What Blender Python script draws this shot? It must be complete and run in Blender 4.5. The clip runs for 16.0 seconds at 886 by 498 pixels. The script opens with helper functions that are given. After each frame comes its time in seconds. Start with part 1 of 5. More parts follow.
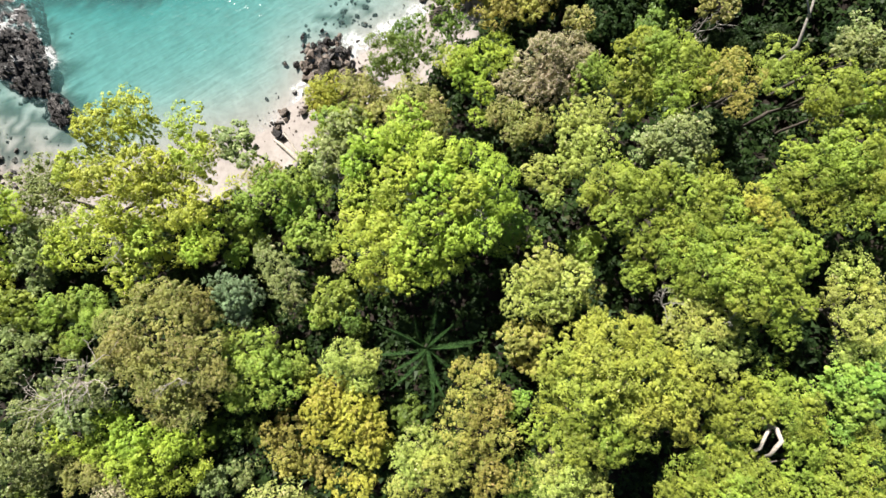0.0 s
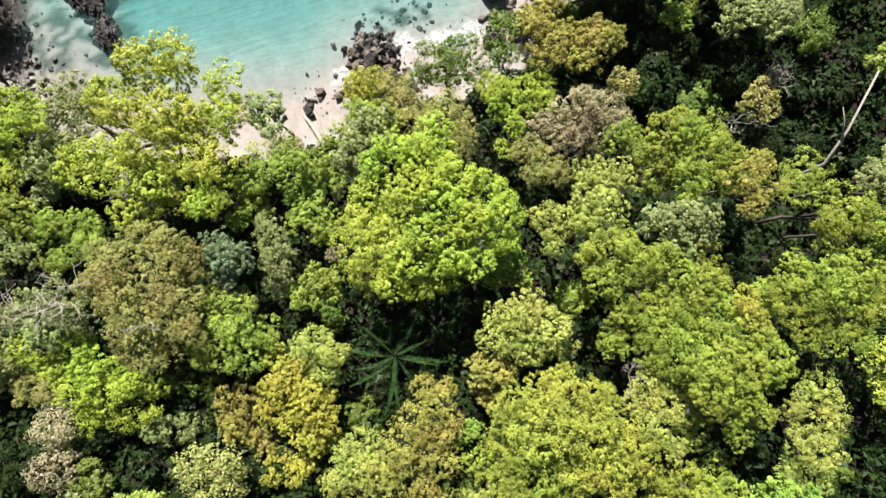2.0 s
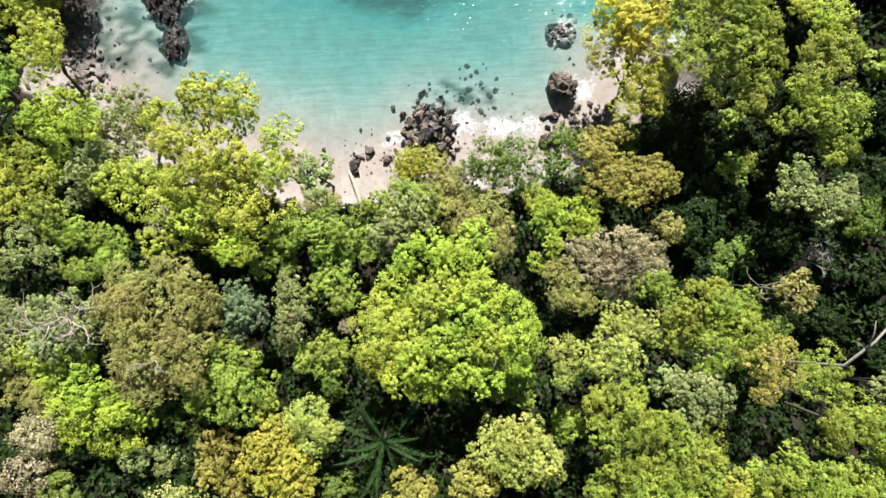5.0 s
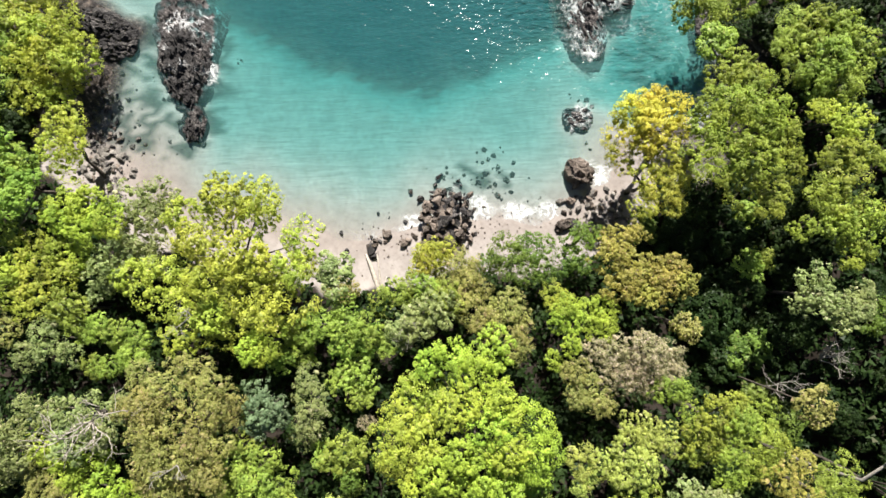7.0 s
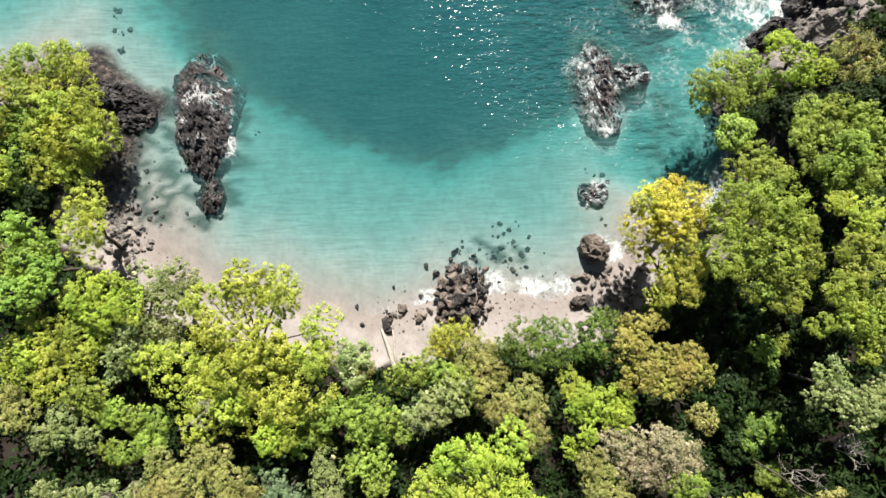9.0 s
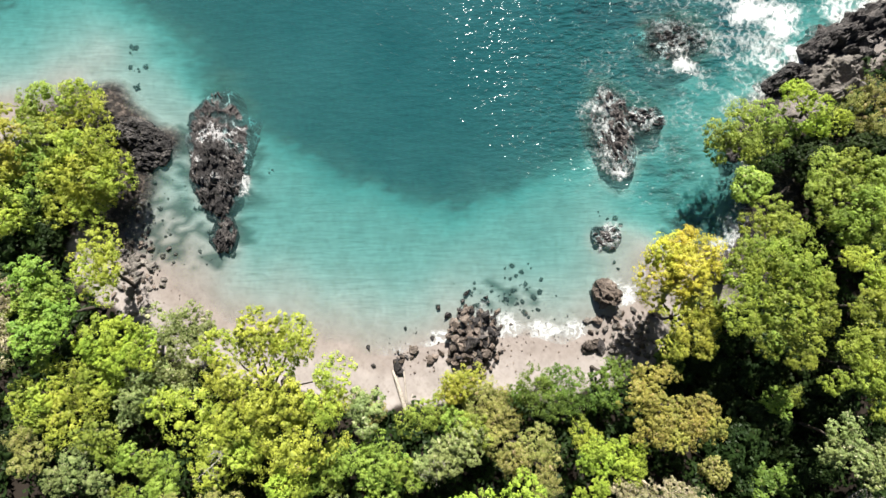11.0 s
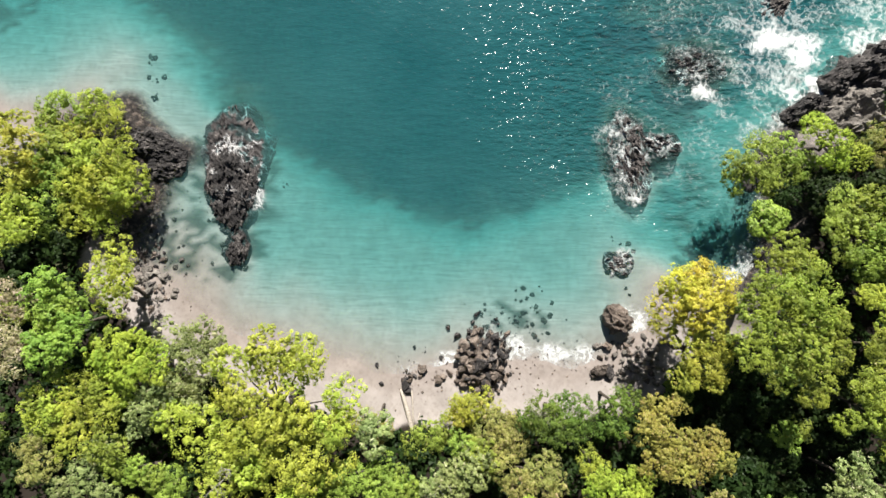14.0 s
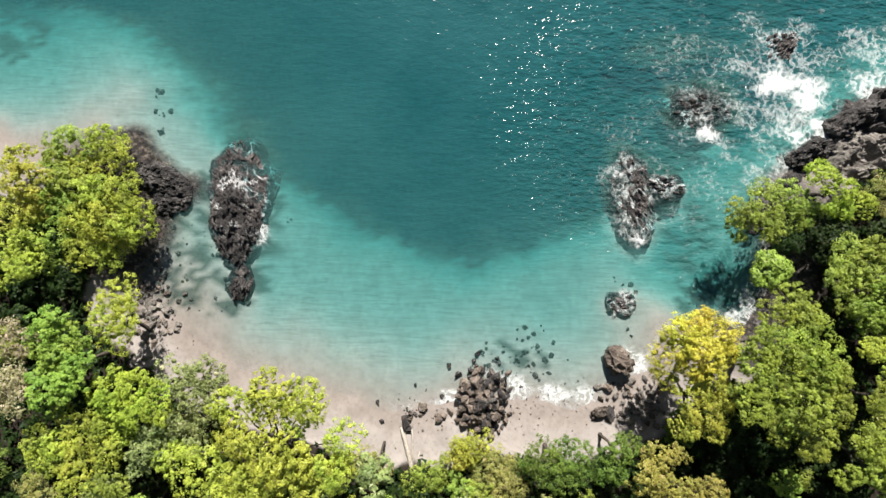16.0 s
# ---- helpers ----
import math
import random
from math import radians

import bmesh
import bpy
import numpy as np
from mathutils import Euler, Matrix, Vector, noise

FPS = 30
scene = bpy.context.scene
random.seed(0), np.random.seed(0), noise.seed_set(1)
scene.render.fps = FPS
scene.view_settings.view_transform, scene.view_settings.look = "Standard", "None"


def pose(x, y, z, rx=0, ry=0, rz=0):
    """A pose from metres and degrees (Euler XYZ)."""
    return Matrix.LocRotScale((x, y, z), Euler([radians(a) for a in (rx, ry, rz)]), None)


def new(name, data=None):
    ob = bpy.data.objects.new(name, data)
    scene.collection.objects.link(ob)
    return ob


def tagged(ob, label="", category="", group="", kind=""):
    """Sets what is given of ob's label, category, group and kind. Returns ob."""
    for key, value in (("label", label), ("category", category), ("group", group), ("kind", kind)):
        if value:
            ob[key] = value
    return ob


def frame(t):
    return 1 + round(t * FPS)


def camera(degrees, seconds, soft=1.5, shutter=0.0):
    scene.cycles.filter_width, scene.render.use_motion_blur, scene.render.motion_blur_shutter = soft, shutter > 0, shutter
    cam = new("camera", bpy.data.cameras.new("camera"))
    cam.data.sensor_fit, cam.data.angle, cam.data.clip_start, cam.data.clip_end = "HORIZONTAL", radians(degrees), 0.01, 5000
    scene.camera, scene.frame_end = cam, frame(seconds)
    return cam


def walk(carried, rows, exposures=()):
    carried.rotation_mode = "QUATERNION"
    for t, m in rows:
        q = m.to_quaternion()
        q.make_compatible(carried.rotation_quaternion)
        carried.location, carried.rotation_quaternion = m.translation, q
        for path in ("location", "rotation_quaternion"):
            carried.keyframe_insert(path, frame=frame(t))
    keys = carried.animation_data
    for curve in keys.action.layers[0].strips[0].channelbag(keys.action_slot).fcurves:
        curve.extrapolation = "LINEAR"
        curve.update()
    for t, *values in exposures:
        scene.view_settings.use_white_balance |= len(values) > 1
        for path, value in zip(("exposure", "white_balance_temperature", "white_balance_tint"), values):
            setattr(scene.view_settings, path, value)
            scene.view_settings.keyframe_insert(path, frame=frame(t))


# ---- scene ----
cam = camera(83.2, 16.0, soft=1.5)
# seconds, eye, turn in degrees; the camera looks almost straight down
PATH = [
    (0, 4.31, -4.96, 62.29, 1.32, 0.49, 1.74),
    (0.5, 4.31, -4.94, 62.32, 1.2, 0.58, 0.2),
    (1, 4.47, -4.72, 62.49, 1.3, 0.8, -0.24),
    (1.5, 4.66, -4.01, 62.85, 1.29, 0.82, 0.35),
    (2, 4.54, -3.03, 63.09, 1.35, 0.17, 16.67),
    (2.5, 3.95, -2.36, 63.11, 1.4, -0.27, 25.7),
    (3, 3.18, -1.36, 63.1, 1.14, -0.31, 27.83),
    (5.5, -3.82, 7.43, 63.64, 1.32, -0.44, 30.17),
    (6, -5.56, 9.42, 63.74, 1.45, -0.43, 30.3),
    (6.5, -7.24, 11.37, 63.86, 1.58, -0.35, 30.44),
    (7, -9.14, 13.42, 64.11, 1.45, -0.37, 30.57),
    (7.5, -10.72, 15.14, 64.25, 1.7, -0.33, 30.74),
    (8, -12.31, 17.01, 64.35, 1.7, -0.25, 30.89),
    (8.5, -13.99, 18.77, 64.46, 1.67, -0.3, 31.0),
    (9, -15.59, 20.47, 64.57, 1.66, -0.33, 31.14),
    (9.5, -17.13, 22.18, 64.69, 1.85, -0.36, 31.26),
    (12, -20.3, 24.3, 64.73, 1.7, -0.14, 32.63),
    (12.5, -20.69, 24.37, 64.75, 1.66, -0.11, 32.99),
    (13, -20.94, 24.68, 64.73, 1.72, 0.05, 33.29),
    (13.5, -21.41, 25.22, 64.74, 1.66, 0.12, 33.6),
    (14, -21.98, 25.86, 64.75, 1.66, 0.13, 33.86),
    (14.5, -22.56, 26.72, 64.73, 1.63, 0.22, 34.14),
    (15, -23.18, 27.52, 64.71, 1.73, 0.23, 34.36),
    (15.5, -23.92, 28.68, 64.71, 1.64, 0.35, 34.56),
    (16, -24.68, 29.87, 65.02, 1.79, 0.43, 34.74),
]
walk(cam, [(t, pose(x, y, z, rx, ry, rz)) for t, x, y, z, rx, ry, rz in PATH], [(0.0, 1.58), (5.5, 1.55), (9.5, 1.44), (12.5, 1.37), (16.0, 1.27)])

# ---- world and sun ----
SUN_TURN, SUN_HEIGHT = -31.0, 39.5      # degrees: clockwise from +y, and above the horizon
world = bpy.data.worlds.new("world")
scene.world = world
world.use_nodes = True
wn, wl = world.node_tree.nodes, world.node_tree.links
sky = wn.new("ShaderNodeTexSky")
sky.sky_type, sky.sun_disc = "NISHITA", False
sky.sun_elevation, sky.sun_rotation = radians(SUN_HEIGHT), radians(SUN_TURN)
wl.new(sky.outputs[0], wn["Background"].inputs[0])
wn["Background"].inputs[1].default_value = 0.027
lamp = bpy.data.lights.new("sun", "SUN")
lamp.energy, lamp.angle, lamp.color = 5.0, radians(0.55), (1.0, 0.95, 0.87)
sun = new("sun", lamp)
sun.matrix_world = pose(0, 0, 120, 90 - SUN_HEIGHT, 0, 180 - SUN_TURN)


# ---- materials ----
def material(name):
    m = bpy.data.materials.new(name)
    m.use_nodes = True
    n, l = m.node_tree.nodes, m.node_tree.links
    for node in list(n):
        if node.type != "OUTPUT_MATERIAL":
            n.remove(node)
    return m, n, l, n["Material Output"]


def math_node(n, l, op, a, b=None):
    m = n.new("ShaderNodeMath")
    m.operation = op
    for k, v in enumerate((a, b)):
        if v is None:
            continue
        if isinstance(v, (int, float)):
            m.inputs[k].default_value = v
        else:
            l.new(v, m.inputs[k])
    return m.outputs[0]


def ramp(n, l, source, *stops):
    r = n.new("ShaderNodeValToRGB")
    while len(r.color_ramp.elements) < len(stops):
        r.color_ramp.elements.new(0.5)
    for e, (at, c) in zip(r.color_ramp.elements, stops):
        e.position, e.color = at, (*c, 1)
    l.new(source, r.inputs[0])
    return r.outputs[0]


def grey(n, l, source, a, b):
    r = n.new("ShaderNodeMapRange")
    r.interpolation_type = "SMOOTHSTEP"
    l.new(source, r.inputs[0])
    r.inputs[1].default_value, r.inputs[2].default_value = a, b
    return r.outputs[0]


def noise_node(n, l, scale, detail=4.0, where=None, rough=0.55):
    t = n.new("ShaderNodeTexNoise")
    t.inputs["Scale"].default_value, t.inputs["Detail"].default_value = scale, detail
    t.inputs["Roughness"].default_value = rough
    if where is not None:
        l.new(where, t.inputs["Vector"])
    return t.outputs[0]


def blend(n, l, fac, a, b, kind="MIX"):
    m = n.new("ShaderNodeMix")
    m.data_type, m.blend_type = "RGBA", kind
    for k, v in ((0, fac), (6, a), (7, b)):
        if isinstance(v, (int, float)):
            m.inputs[k].default_value = v
        elif isinstance(v, tuple):
            m.inputs[k].default_value = (*v, 1)
        else:
            l.new(v, m.inputs[k])
    return m.outputs[2]


def bump(n, l, height, strength, distance):
    b = n.new("ShaderNodeBump")
    b.inputs["Strength"].default_value, b.inputs["Distance"].default_value = strength, distance
    l.new(height, b.inputs["Height"])
    return b.outputs[0]


def principled(n, l, colour, rough, normal=None, spec=0.5):
    p = n.new("ShaderNodeBsdfPrincipled")
    if isinstance(colour, tuple):
        p.inputs["Base Color"].default_value = (*colour, 1)
    else:
        l.new(colour, p.inputs["Base Color"])
    if isinstance(rough, (int, float)):
        p.inputs["Roughness"].default_value = rough
    else:
        l.new(rough, p.inputs["Roughness"])
    p.inputs["Specular IOR Level"].default_value = spec
    if normal is not None:
        l.new(normal, p.inputs["Normal"])
    return p.outputs[0]


def place(n):
    return n.new("ShaderNodeNewGeometry").outputs["Position"]


def turned(n, l, where, degrees):
    m = n.new("ShaderNodeMapping")
    m.inputs["Rotation"].default_value = (0, 0, radians(degrees))
    l.new(where, m.inputs[0])
    return m.outputs[0]


def leaf_material(name, young, old, wither, share, sheen=0.22):
    """Foliage: each leaf its own shade, boughs drifting between two greens, a share of withered leaves; thin enough to glow."""
    m, n, l, out = material(name)
    g = n.new("ShaderNodeNewGeometry")
    own, info = g.outputs["Random Per Island"], n.new("ShaderNodeObjectInfo")
    drift = noise_node(n, l, 0.55, 4.0, g.outputs["Position"])
    side = math_node(n, l, "ADD", math_node(n, l, "MULTIPLY", own, 0.28), math_node(n, l, "MULTIPLY", grey(n, l, drift, 0.33, 0.67), 0.72))
    c = blend(n, l, side, old, young)
    patch = grey(n, l, noise_node(n, l, 0.8, 2.0, g.outputs["Position"]), 0.62, 0.72)
    dry = math_node(n, l, "MULTIPLY", math_node(n, l, "ADD", math_node(n, l, "GREATER_THAN", own, 1 - share), math_node(n, l, "MULTIPLY", patch, share * 2.5)), 0.75)
    c = blend(n, l, dry, c, wither)
    hue = n.new("ShaderNodeHueSaturation")
    l.new(c, hue.inputs["Color"])
    l.new(math_node(n, l, "ADD", 0.479, math_node(n, l, "MULTIPLY", info.outputs["Random"], 0.03)), hue.inputs["Hue"])
    l.new(math_node(n, l, "ADD", 1.0, math_node(n, l, "MULTIPLY", info.outputs["Random"], 0.24)), hue.inputs["Value"])
    hue.inputs["Saturation"].default_value = 0.92
    c = hue.outputs[0]
    p = principled(n, l, c, 0.5, None, sheen)
    t = n.new("ShaderNodeBsdfTranslucent")
    l.new(blend(n, l, 1.0, c, (1.25, 1.15, 0.45), "MULTIPLY"), t.inputs[0])
    mix = n.new("ShaderNodeMixShader")
    mix.inputs[0].default_value = 0.28
    l.new(p, mix.inputs[1])
    l.new(t.outputs[0], mix.inputs[2])
    l.new(mix.outputs[0], out.inputs[0])
    return m


LEAVES = {
    "L": (leaf_material("leaf lime", (0.38, 0.455, 0.032), (0.155, 0.225, 0.016), (0.38, 0.34, 0.14), 0.04), "lime-green broad-crowned rainforest tree growing on the hillside"),
    "V": (leaf_material("leaf vivid", (0.33, 0.455, 0.024), (0.15, 0.24, 0.013), (0.34, 0.34, 0.08), 0.02), "vivid lime-green tree with clustered leafy boughs"),
    "H": (leaf_material("leaf deep lime", (0.262, 0.34, 0.024), (0.10, 0.152, 0.012), (0.34, 0.32, 0.10), 0.03), "tall yellow-green tree with many rounded leaf clusters"),
    "M": (leaf_material("leaf mellow", (0.345, 0.395, 0.036), (0.17, 0.22, 0.02), (0.40, 0.38, 0.16), 0.04), "pale lime-green tree with a wide domed crown"),
    "C": (leaf_material("leaf bluish", (0.17, 0.25, 0.12), (0.075, 0.125, 0.055), (0.28, 0.30, 0.20), 0.04), "bluish-green tree with a small dense crown"),
    "G": (leaf_material("leaf green", (0.255, 0.355, 0.034), (0.11, 0.18, 0.017), (0.28, 0.26, 0.10), 0.03), "fresh green leafy forest tree with dense crown"),
    "N": (leaf_material("leaf bright", (0.24, 0.36, 0.034), (0.11, 0.22, 0.02), (0.30, 0.34, 0.12), 0.02), "vivid green large-leaved tree above the cove"),
    "O": (leaf_material("leaf olive", (0.30, 0.31, 0.07), (0.145, 0.17, 0.038), (0.36, 0.28, 0.15), 0.10), "dull olive-green forest tree with fine leaves"),
    "B": (leaf_material("leaf grey green", (0.245, 0.305, 0.092), (0.112, 0.16, 0.046), (0.42, 0.41, 0.24), 0.08), "pale grey-green tree with sparse silvery leaves"),
    "P": (leaf_material("leaf pale", (0.36, 0.42, 0.07), (0.18, 0.235, 0.036), (0.46, 0.43, 0.22), 0.05), "pale yellow-green tree with soft tufted crown"),
    "Y": (leaf_material("leaf yellow", (0.50, 0.47, 0.022), (0.27, 0.30, 0.015), (0.55, 0.46, 0.05), 0.05), "golden yellow-green tree beside the shore"),
    "Z": (leaf_material("leaf yellow green", (0.37, 0.38, 0.030), (0.18, 0.215, 0.016), (0.42, 0.36, 0.09), 0.06), "yellow-green tree with yellowing leaf tips"),
    "T": (leaf_material("leaf tawny", (0.325, 0.315, 0.045), (0.15, 0.165, 0.027), (0.40, 0.31, 0.11), 0.10), "tawny yellow-brown tree with withering leaves"),
    "R": (leaf_material("leaf dry", (0.30, 0.27, 0.145), (0.14, 0.15, 0.056), (0.42, 0.34, 0.27), 0.26), "half-dry pinkish-brown tree with fading leaves"),
    "E": (leaf_material("leaf deep green", (0.125, 0.20, 0.020), (0.052, 0.10, 0.011), (0.16, 0.16, 0.06), 0.02), "deep green glossy-leaved tree at the beach edge"),
    # D: greens lowered so the leaf colour itself carries ravine and thicket shade
    "D": (leaf_material("leaf shade dark", (0.024, 0.048, 0.009), (0.010, 0.023, 0.006), (0.06, 0.06, 0.03), 0.02, 0.12), "dark green understorey tree with shade put into its leaf colour"),
}


def make_bark(name, a, b):
    m, n, l, out = material(name)
    w = place(n)
    k = noise_node(n, l, 6.0, 6.0, w)
    c = ramp(n, l, k, (0.3, a), (0.7, b))
    l.new(principled(n, l, c, 0.85, bump(n, l, k, 0.6, 0.05), 0.2), out.inputs[0])
    return m


BARK = make_bark("bark grey brown", (0.030, 0.025, 0.020), (0.10, 0.085, 0.07))
PALE = make_bark("bark bleached", (0.16, 0.145, 0.125), (0.34, 0.315, 0.28))
DRIFT = make_bark("driftwood", (0.20, 0.17, 0.14), (0.44, 0.40, 0.35))


def make_rock(name, dark, light, tan, crust, wash=0.0):
    m, n, l, out = material(name)
    w = place(n)
    info = n.new("ShaderNodeObjectInfo")
    big, fine = noise_node(n, l, 0.7, 5.0, w), noise_node(n, l, 5.0, 8.0, w, 0.65)
    c = ramp(n, l, fine, (0.32, dark), (0.52, light), (0.66, tan), (0.8, crust))
    c = blend(n, l, grey(n, l, big, 0.45, 0.7), c, tan, "MIX")
    c = blend(n, l, math_node(n, l, "MULTIPLY", grey(n, l, big, 0.47, 0.62), grey(n, l, fine, 0.45, 0.58)), c, crust)
    c = blend(n, l, 0.5, c, blend(n, l, info.outputs["Random"], dark, tan))
    sep = n.new("ShaderNodeSeparateXYZ")
    l.new(w, sep.inputs[0])
    level = math_node(n, l, "ADD", sep.outputs[2], math_node(n, l, "MULTIPLY", big, 0.8))
    dry = grey(n, l, level, 0.30, 0.75)
    c = blend(n, l, dry, blend(n, l, 1.0, c, (0.42, 0.42, 0.44), "MULTIPLY"), c)
    rough = math_node(n, l, "ADD", 0.35, math_node(n, l, "MULTIPLY", dry, 0.5))
    if wash:                                 # salt crust and white water running off the ribs
        veins = math_node(n, l, "ABSOLUTE", math_node(n, l, "SUBTRACT", noise_node(n, l, 0.75, 5.0, w, 0.6), 0.5))
        where = grey(n, l, noise_node(n, l, 0.28, 2.0, w), 0.5, 0.62)
        streak = math_node(n, l, "MULTIPLY", grey(n, l, veins, 0.05, 0.008), where)
        c = blend(n, l, math_node(n, l, "MULTIPLY", streak, wash), c, (0.55, 0.55, 0.55))
    l.new(principled(n, l, c, rough, bump(n, l, fine, 1.0, 0.25), 0.4), out.inputs[0])
    return m


ROCK = make_rock("basalt", (0.004, 0.004, 0.0045), (0.016, 0.0145, 0.0145), (0.052, 0.045, 0.044), (0.24, 0.22, 0.205))
SURF = make_rock("washed basalt", (0.006, 0.006, 0.0065), (0.022, 0.020, 0.020), (0.075, 0.064, 0.061), (0.26, 0.235, 0.22), 0.7)
BOULDER = make_rock("brown boulder", (0.018, 0.015, 0.013), (0.085, 0.066, 0.054), (0.21, 0.165, 0.135), (0.31, 0.265, 0.23))


def make_ground():
    m, n, l, out = material("sand and forest floor")
    w = place(n)

    def mask(name):
        a = n.new("ShaderNodeAttribute")
        a.attribute_name = name
        return a.outputs["Fac"]
    grain, soft = noise_node(n, l, 9.0, 8.0, w, 0.7), noise_node(n, l, 0.5, 4.0, w)
    sand = ramp(n, l, soft, (0.3, (0.228, 0.204, 0.190)), (0.7, (0.294, 0.266, 0.250)))
    sand = blend(n, l, math_node(n, l, "MULTIPLY", grey(n, l, noise_node(n, l, 1.9, 6.0, w, 0.65), 0.45, 0.7), 0.4), sand, (0.15, 0.125, 0.105))
    sand = blend(n, l, math_node(n, l, "MULTIPLY", grey(n, l, grain, 0.58, 0.72), 0.35), sand, (0.20, 0.16, 0.13))
    sep = n.new("ShaderNodeSeparateXYZ")
    l.new(w, sep.inputs[0])
    wet = grey(n, l, math_node(n, l, "ADD", sep.outputs[2], math_node(n, l, "MULTIPLY", soft, 0.25)), 0.62, 0.28)
    wet = math_node(n, l, "MULTIPLY", wet, grey(n, l, sep.outputs[2], -0.35, 0.0))
    sand = blend(n, l, wet, sand, blend(n, l, 1.0, sand, (0.84, 0.81, 0.79), "MULTIPLY"))
    # leaf litter set near black: canopy shade is put into its colour
    shaded_litter = ramp(n, l, grain, (0.3, (0.008, 0.006, 0.004)), (0.6, (0.016, 0.011, 0.007)), (0.8, (0.045, 0.029, 0.018)))
    weed = ramp(n, l, noise_node(n, l, 1.6, 6.0, w), (0.35, (0.012, 0.028, 0.024)), (0.7, (0.045, 0.065, 0.052)))
    c = blend(n, l, mask("weed"), sand, weed)
    stone = ramp(n, l, noise_node(n, l, 1.4, 7.0, w, 0.65), (0.3, (0.008, 0.007, 0.007)), (0.5, (0.03, 0.025, 0.023)), (0.66, (0.15, 0.12, 0.10)))
    c = blend(n, l, mask("crag"), c, stone)
    c = blend(n, l, grey(n, l, math_node(n, l, "ADD", mask("wood"), math_node(n, l, "MULTIPLY", math_node(n, l, "SUBTRACT", grain, 0.5), 0.5)), 0.3, 0.7), c, shaded_litter)
    rough = math_node(n, l, "SUBTRACT", 0.9, math_node(n, l, "MULTIPLY", wet, 0.35))
    # ripples that the swell has combed into the sand under water
    comb = n.new("ShaderNodeMapping")
    comb.inputs["Scale"].default_value = (0.28, 1.45, 1)
    l.new(turned(n, l, w, -33), comb.inputs[0])
    ridges = math_node(n, l, "MULTIPLY", noise_node(n, l, 1.0, 2.0, comb.outputs[0]), grey(n, l, sep.outputs[2], -0.1, -0.5))
    high = math_node(n, l, "ADD", math_node(n, l, "MULTIPLY", grain, 0.04), math_node(n, l, "MULTIPLY", ridges, 0.17))
    high = math_node(n, l, "ADD", high, math_node(n, l, "MULTIPLY", math_node(n, l, "MULTIPLY", noise_node(n, l, 1.1, 8.0, w, 0.7), mask("crag")), 1.1))
    l.new(principled(n, l, c, rough, bump(n, l, high, 0.8, 1.0), 0.3), out.inputs[0])
    return m


def make_water():
    """Clear shallow sea: what lies below is tinted and veiled by the depth; ripples, glints and foam on top."""
    m, n, l, out = material("sea water")
    w = place(n)

    def mask(name):
        a = n.new("ShaderNodeAttribute")
        a.attribute_name = name
        return a.outputs["Fac"]
    deep = mask("depth")
    tint = n.new("ShaderNodeCombineColor")
    for k, base in enumerate((0.60, 0.95, 0.955)):
        l.new(math_node(n, l, "POWER", base, deep), tint.inputs[k])
    clear = n.new("ShaderNodeBsdfTransparent")
    l.new(tint.outputs[0], clear.inputs[0])
    cloud = noise_node(n, l, 0.09, 3.0, w)
    veil = n.new("ShaderNodeBsdfDiffuse")
    far = ramp(n, l, cloud, (0.3, (0.011, 0.078, 0.092)), (0.7, (0.023, 0.112, 0.127)))
    l.new(blend(n, l, grey(n, l, deep, 1.0, 3.6), (0.085, 0.212, 0.200), far), veil.inputs[0])
    body = n.new("ShaderNodeMixShader")
    l.new(math_node(n, l, "SUBTRACT", 1.0, math_node(n, l, "POWER", 0.80, deep)), body.inputs[0])
    l.new(clear.outputs[0], body.inputs[1])
    l.new(veil.outputs[0], body.inputs[2])
    # ripples: long swell lines running to the beach and small chop
    turn = n.new("ShaderNodeMapping")
    turn.inputs["Scale"].default_value = (0.62, 1.2, 1)
    l.new(turned(n, l, w, -33), turn.inputs[0])
    swell = noise_node(n, l, 0.9, 2.0, turn.outputs[0])
    chop = noise_node(n, l, 2.3, 2.0, turn.outputs[0])
    strength = mask("chop")
    rare = grey(n, l, noise_node(n, l, 1.1, 2.0, w), 0.50, 0.72)
    high = math_node(n, l, "MULTIPLY", math_node(n, l, "ADD", swell, math_node(n, l, "MULTIPLY", chop, 0.3)), strength)
    glint = math_node(n, l, "ADD", math_node(n, l, "MULTIPLY", swell, 0.035), math_node(n, l, "MULTIPLY", math_node(n, l, "MULTIPLY", chop, rare), math_node(n, l, "MULTIPLY", math_node(n, l, "POWER", strength, 2.0), 0.55)))
    gloss = n.new("ShaderNodeBsdfGlossy")
    gloss.inputs["Roughness"].default_value = 0.15
    l.new(bump(n, l, glint, 1.0, 0.62), gloss.inputs["Normal"])
    l.new(bump(n, l, high, 1.0, 0.42), veil.inputs["Normal"])
    sea = n.new("ShaderNodeMixShader")
    sea.inputs[0].default_value = 0.028
    l.new(body.outputs[0], sea.inputs[1])
    l.new(gloss.outputs[0], sea.inputs[2])
    # foam in torn lace
    lace = n.new("ShaderNodeTexVoronoi")
    lace.feature = "DISTANCE_TO_EDGE"
    lace.inputs["Scale"].default_value = 0.9
    warp = n.new("ShaderNodeVectorMath")
    warp.operation = "MULTIPLY_ADD"
    jig = n.new("ShaderNodeTexNoise")
    jig.inputs["Scale"].default_value, jig.inputs["Detail"].default_value = 0.7, 6.0
    l.new(w, jig.inputs["Vector"])
    l.new(jig.outputs[1], warp.inputs[0])
    warp.inputs[1].default_value = (3.4, 3.4, 0)
    l.new(w, warp.inputs[2])
    l.new(warp.outputs[0], lace.inputs["Vector"])
    net = math_node(n, l, "SUBTRACT", 1.0, math_node(n, l, "MULTIPLY", lace.outputs[0], 3.2))
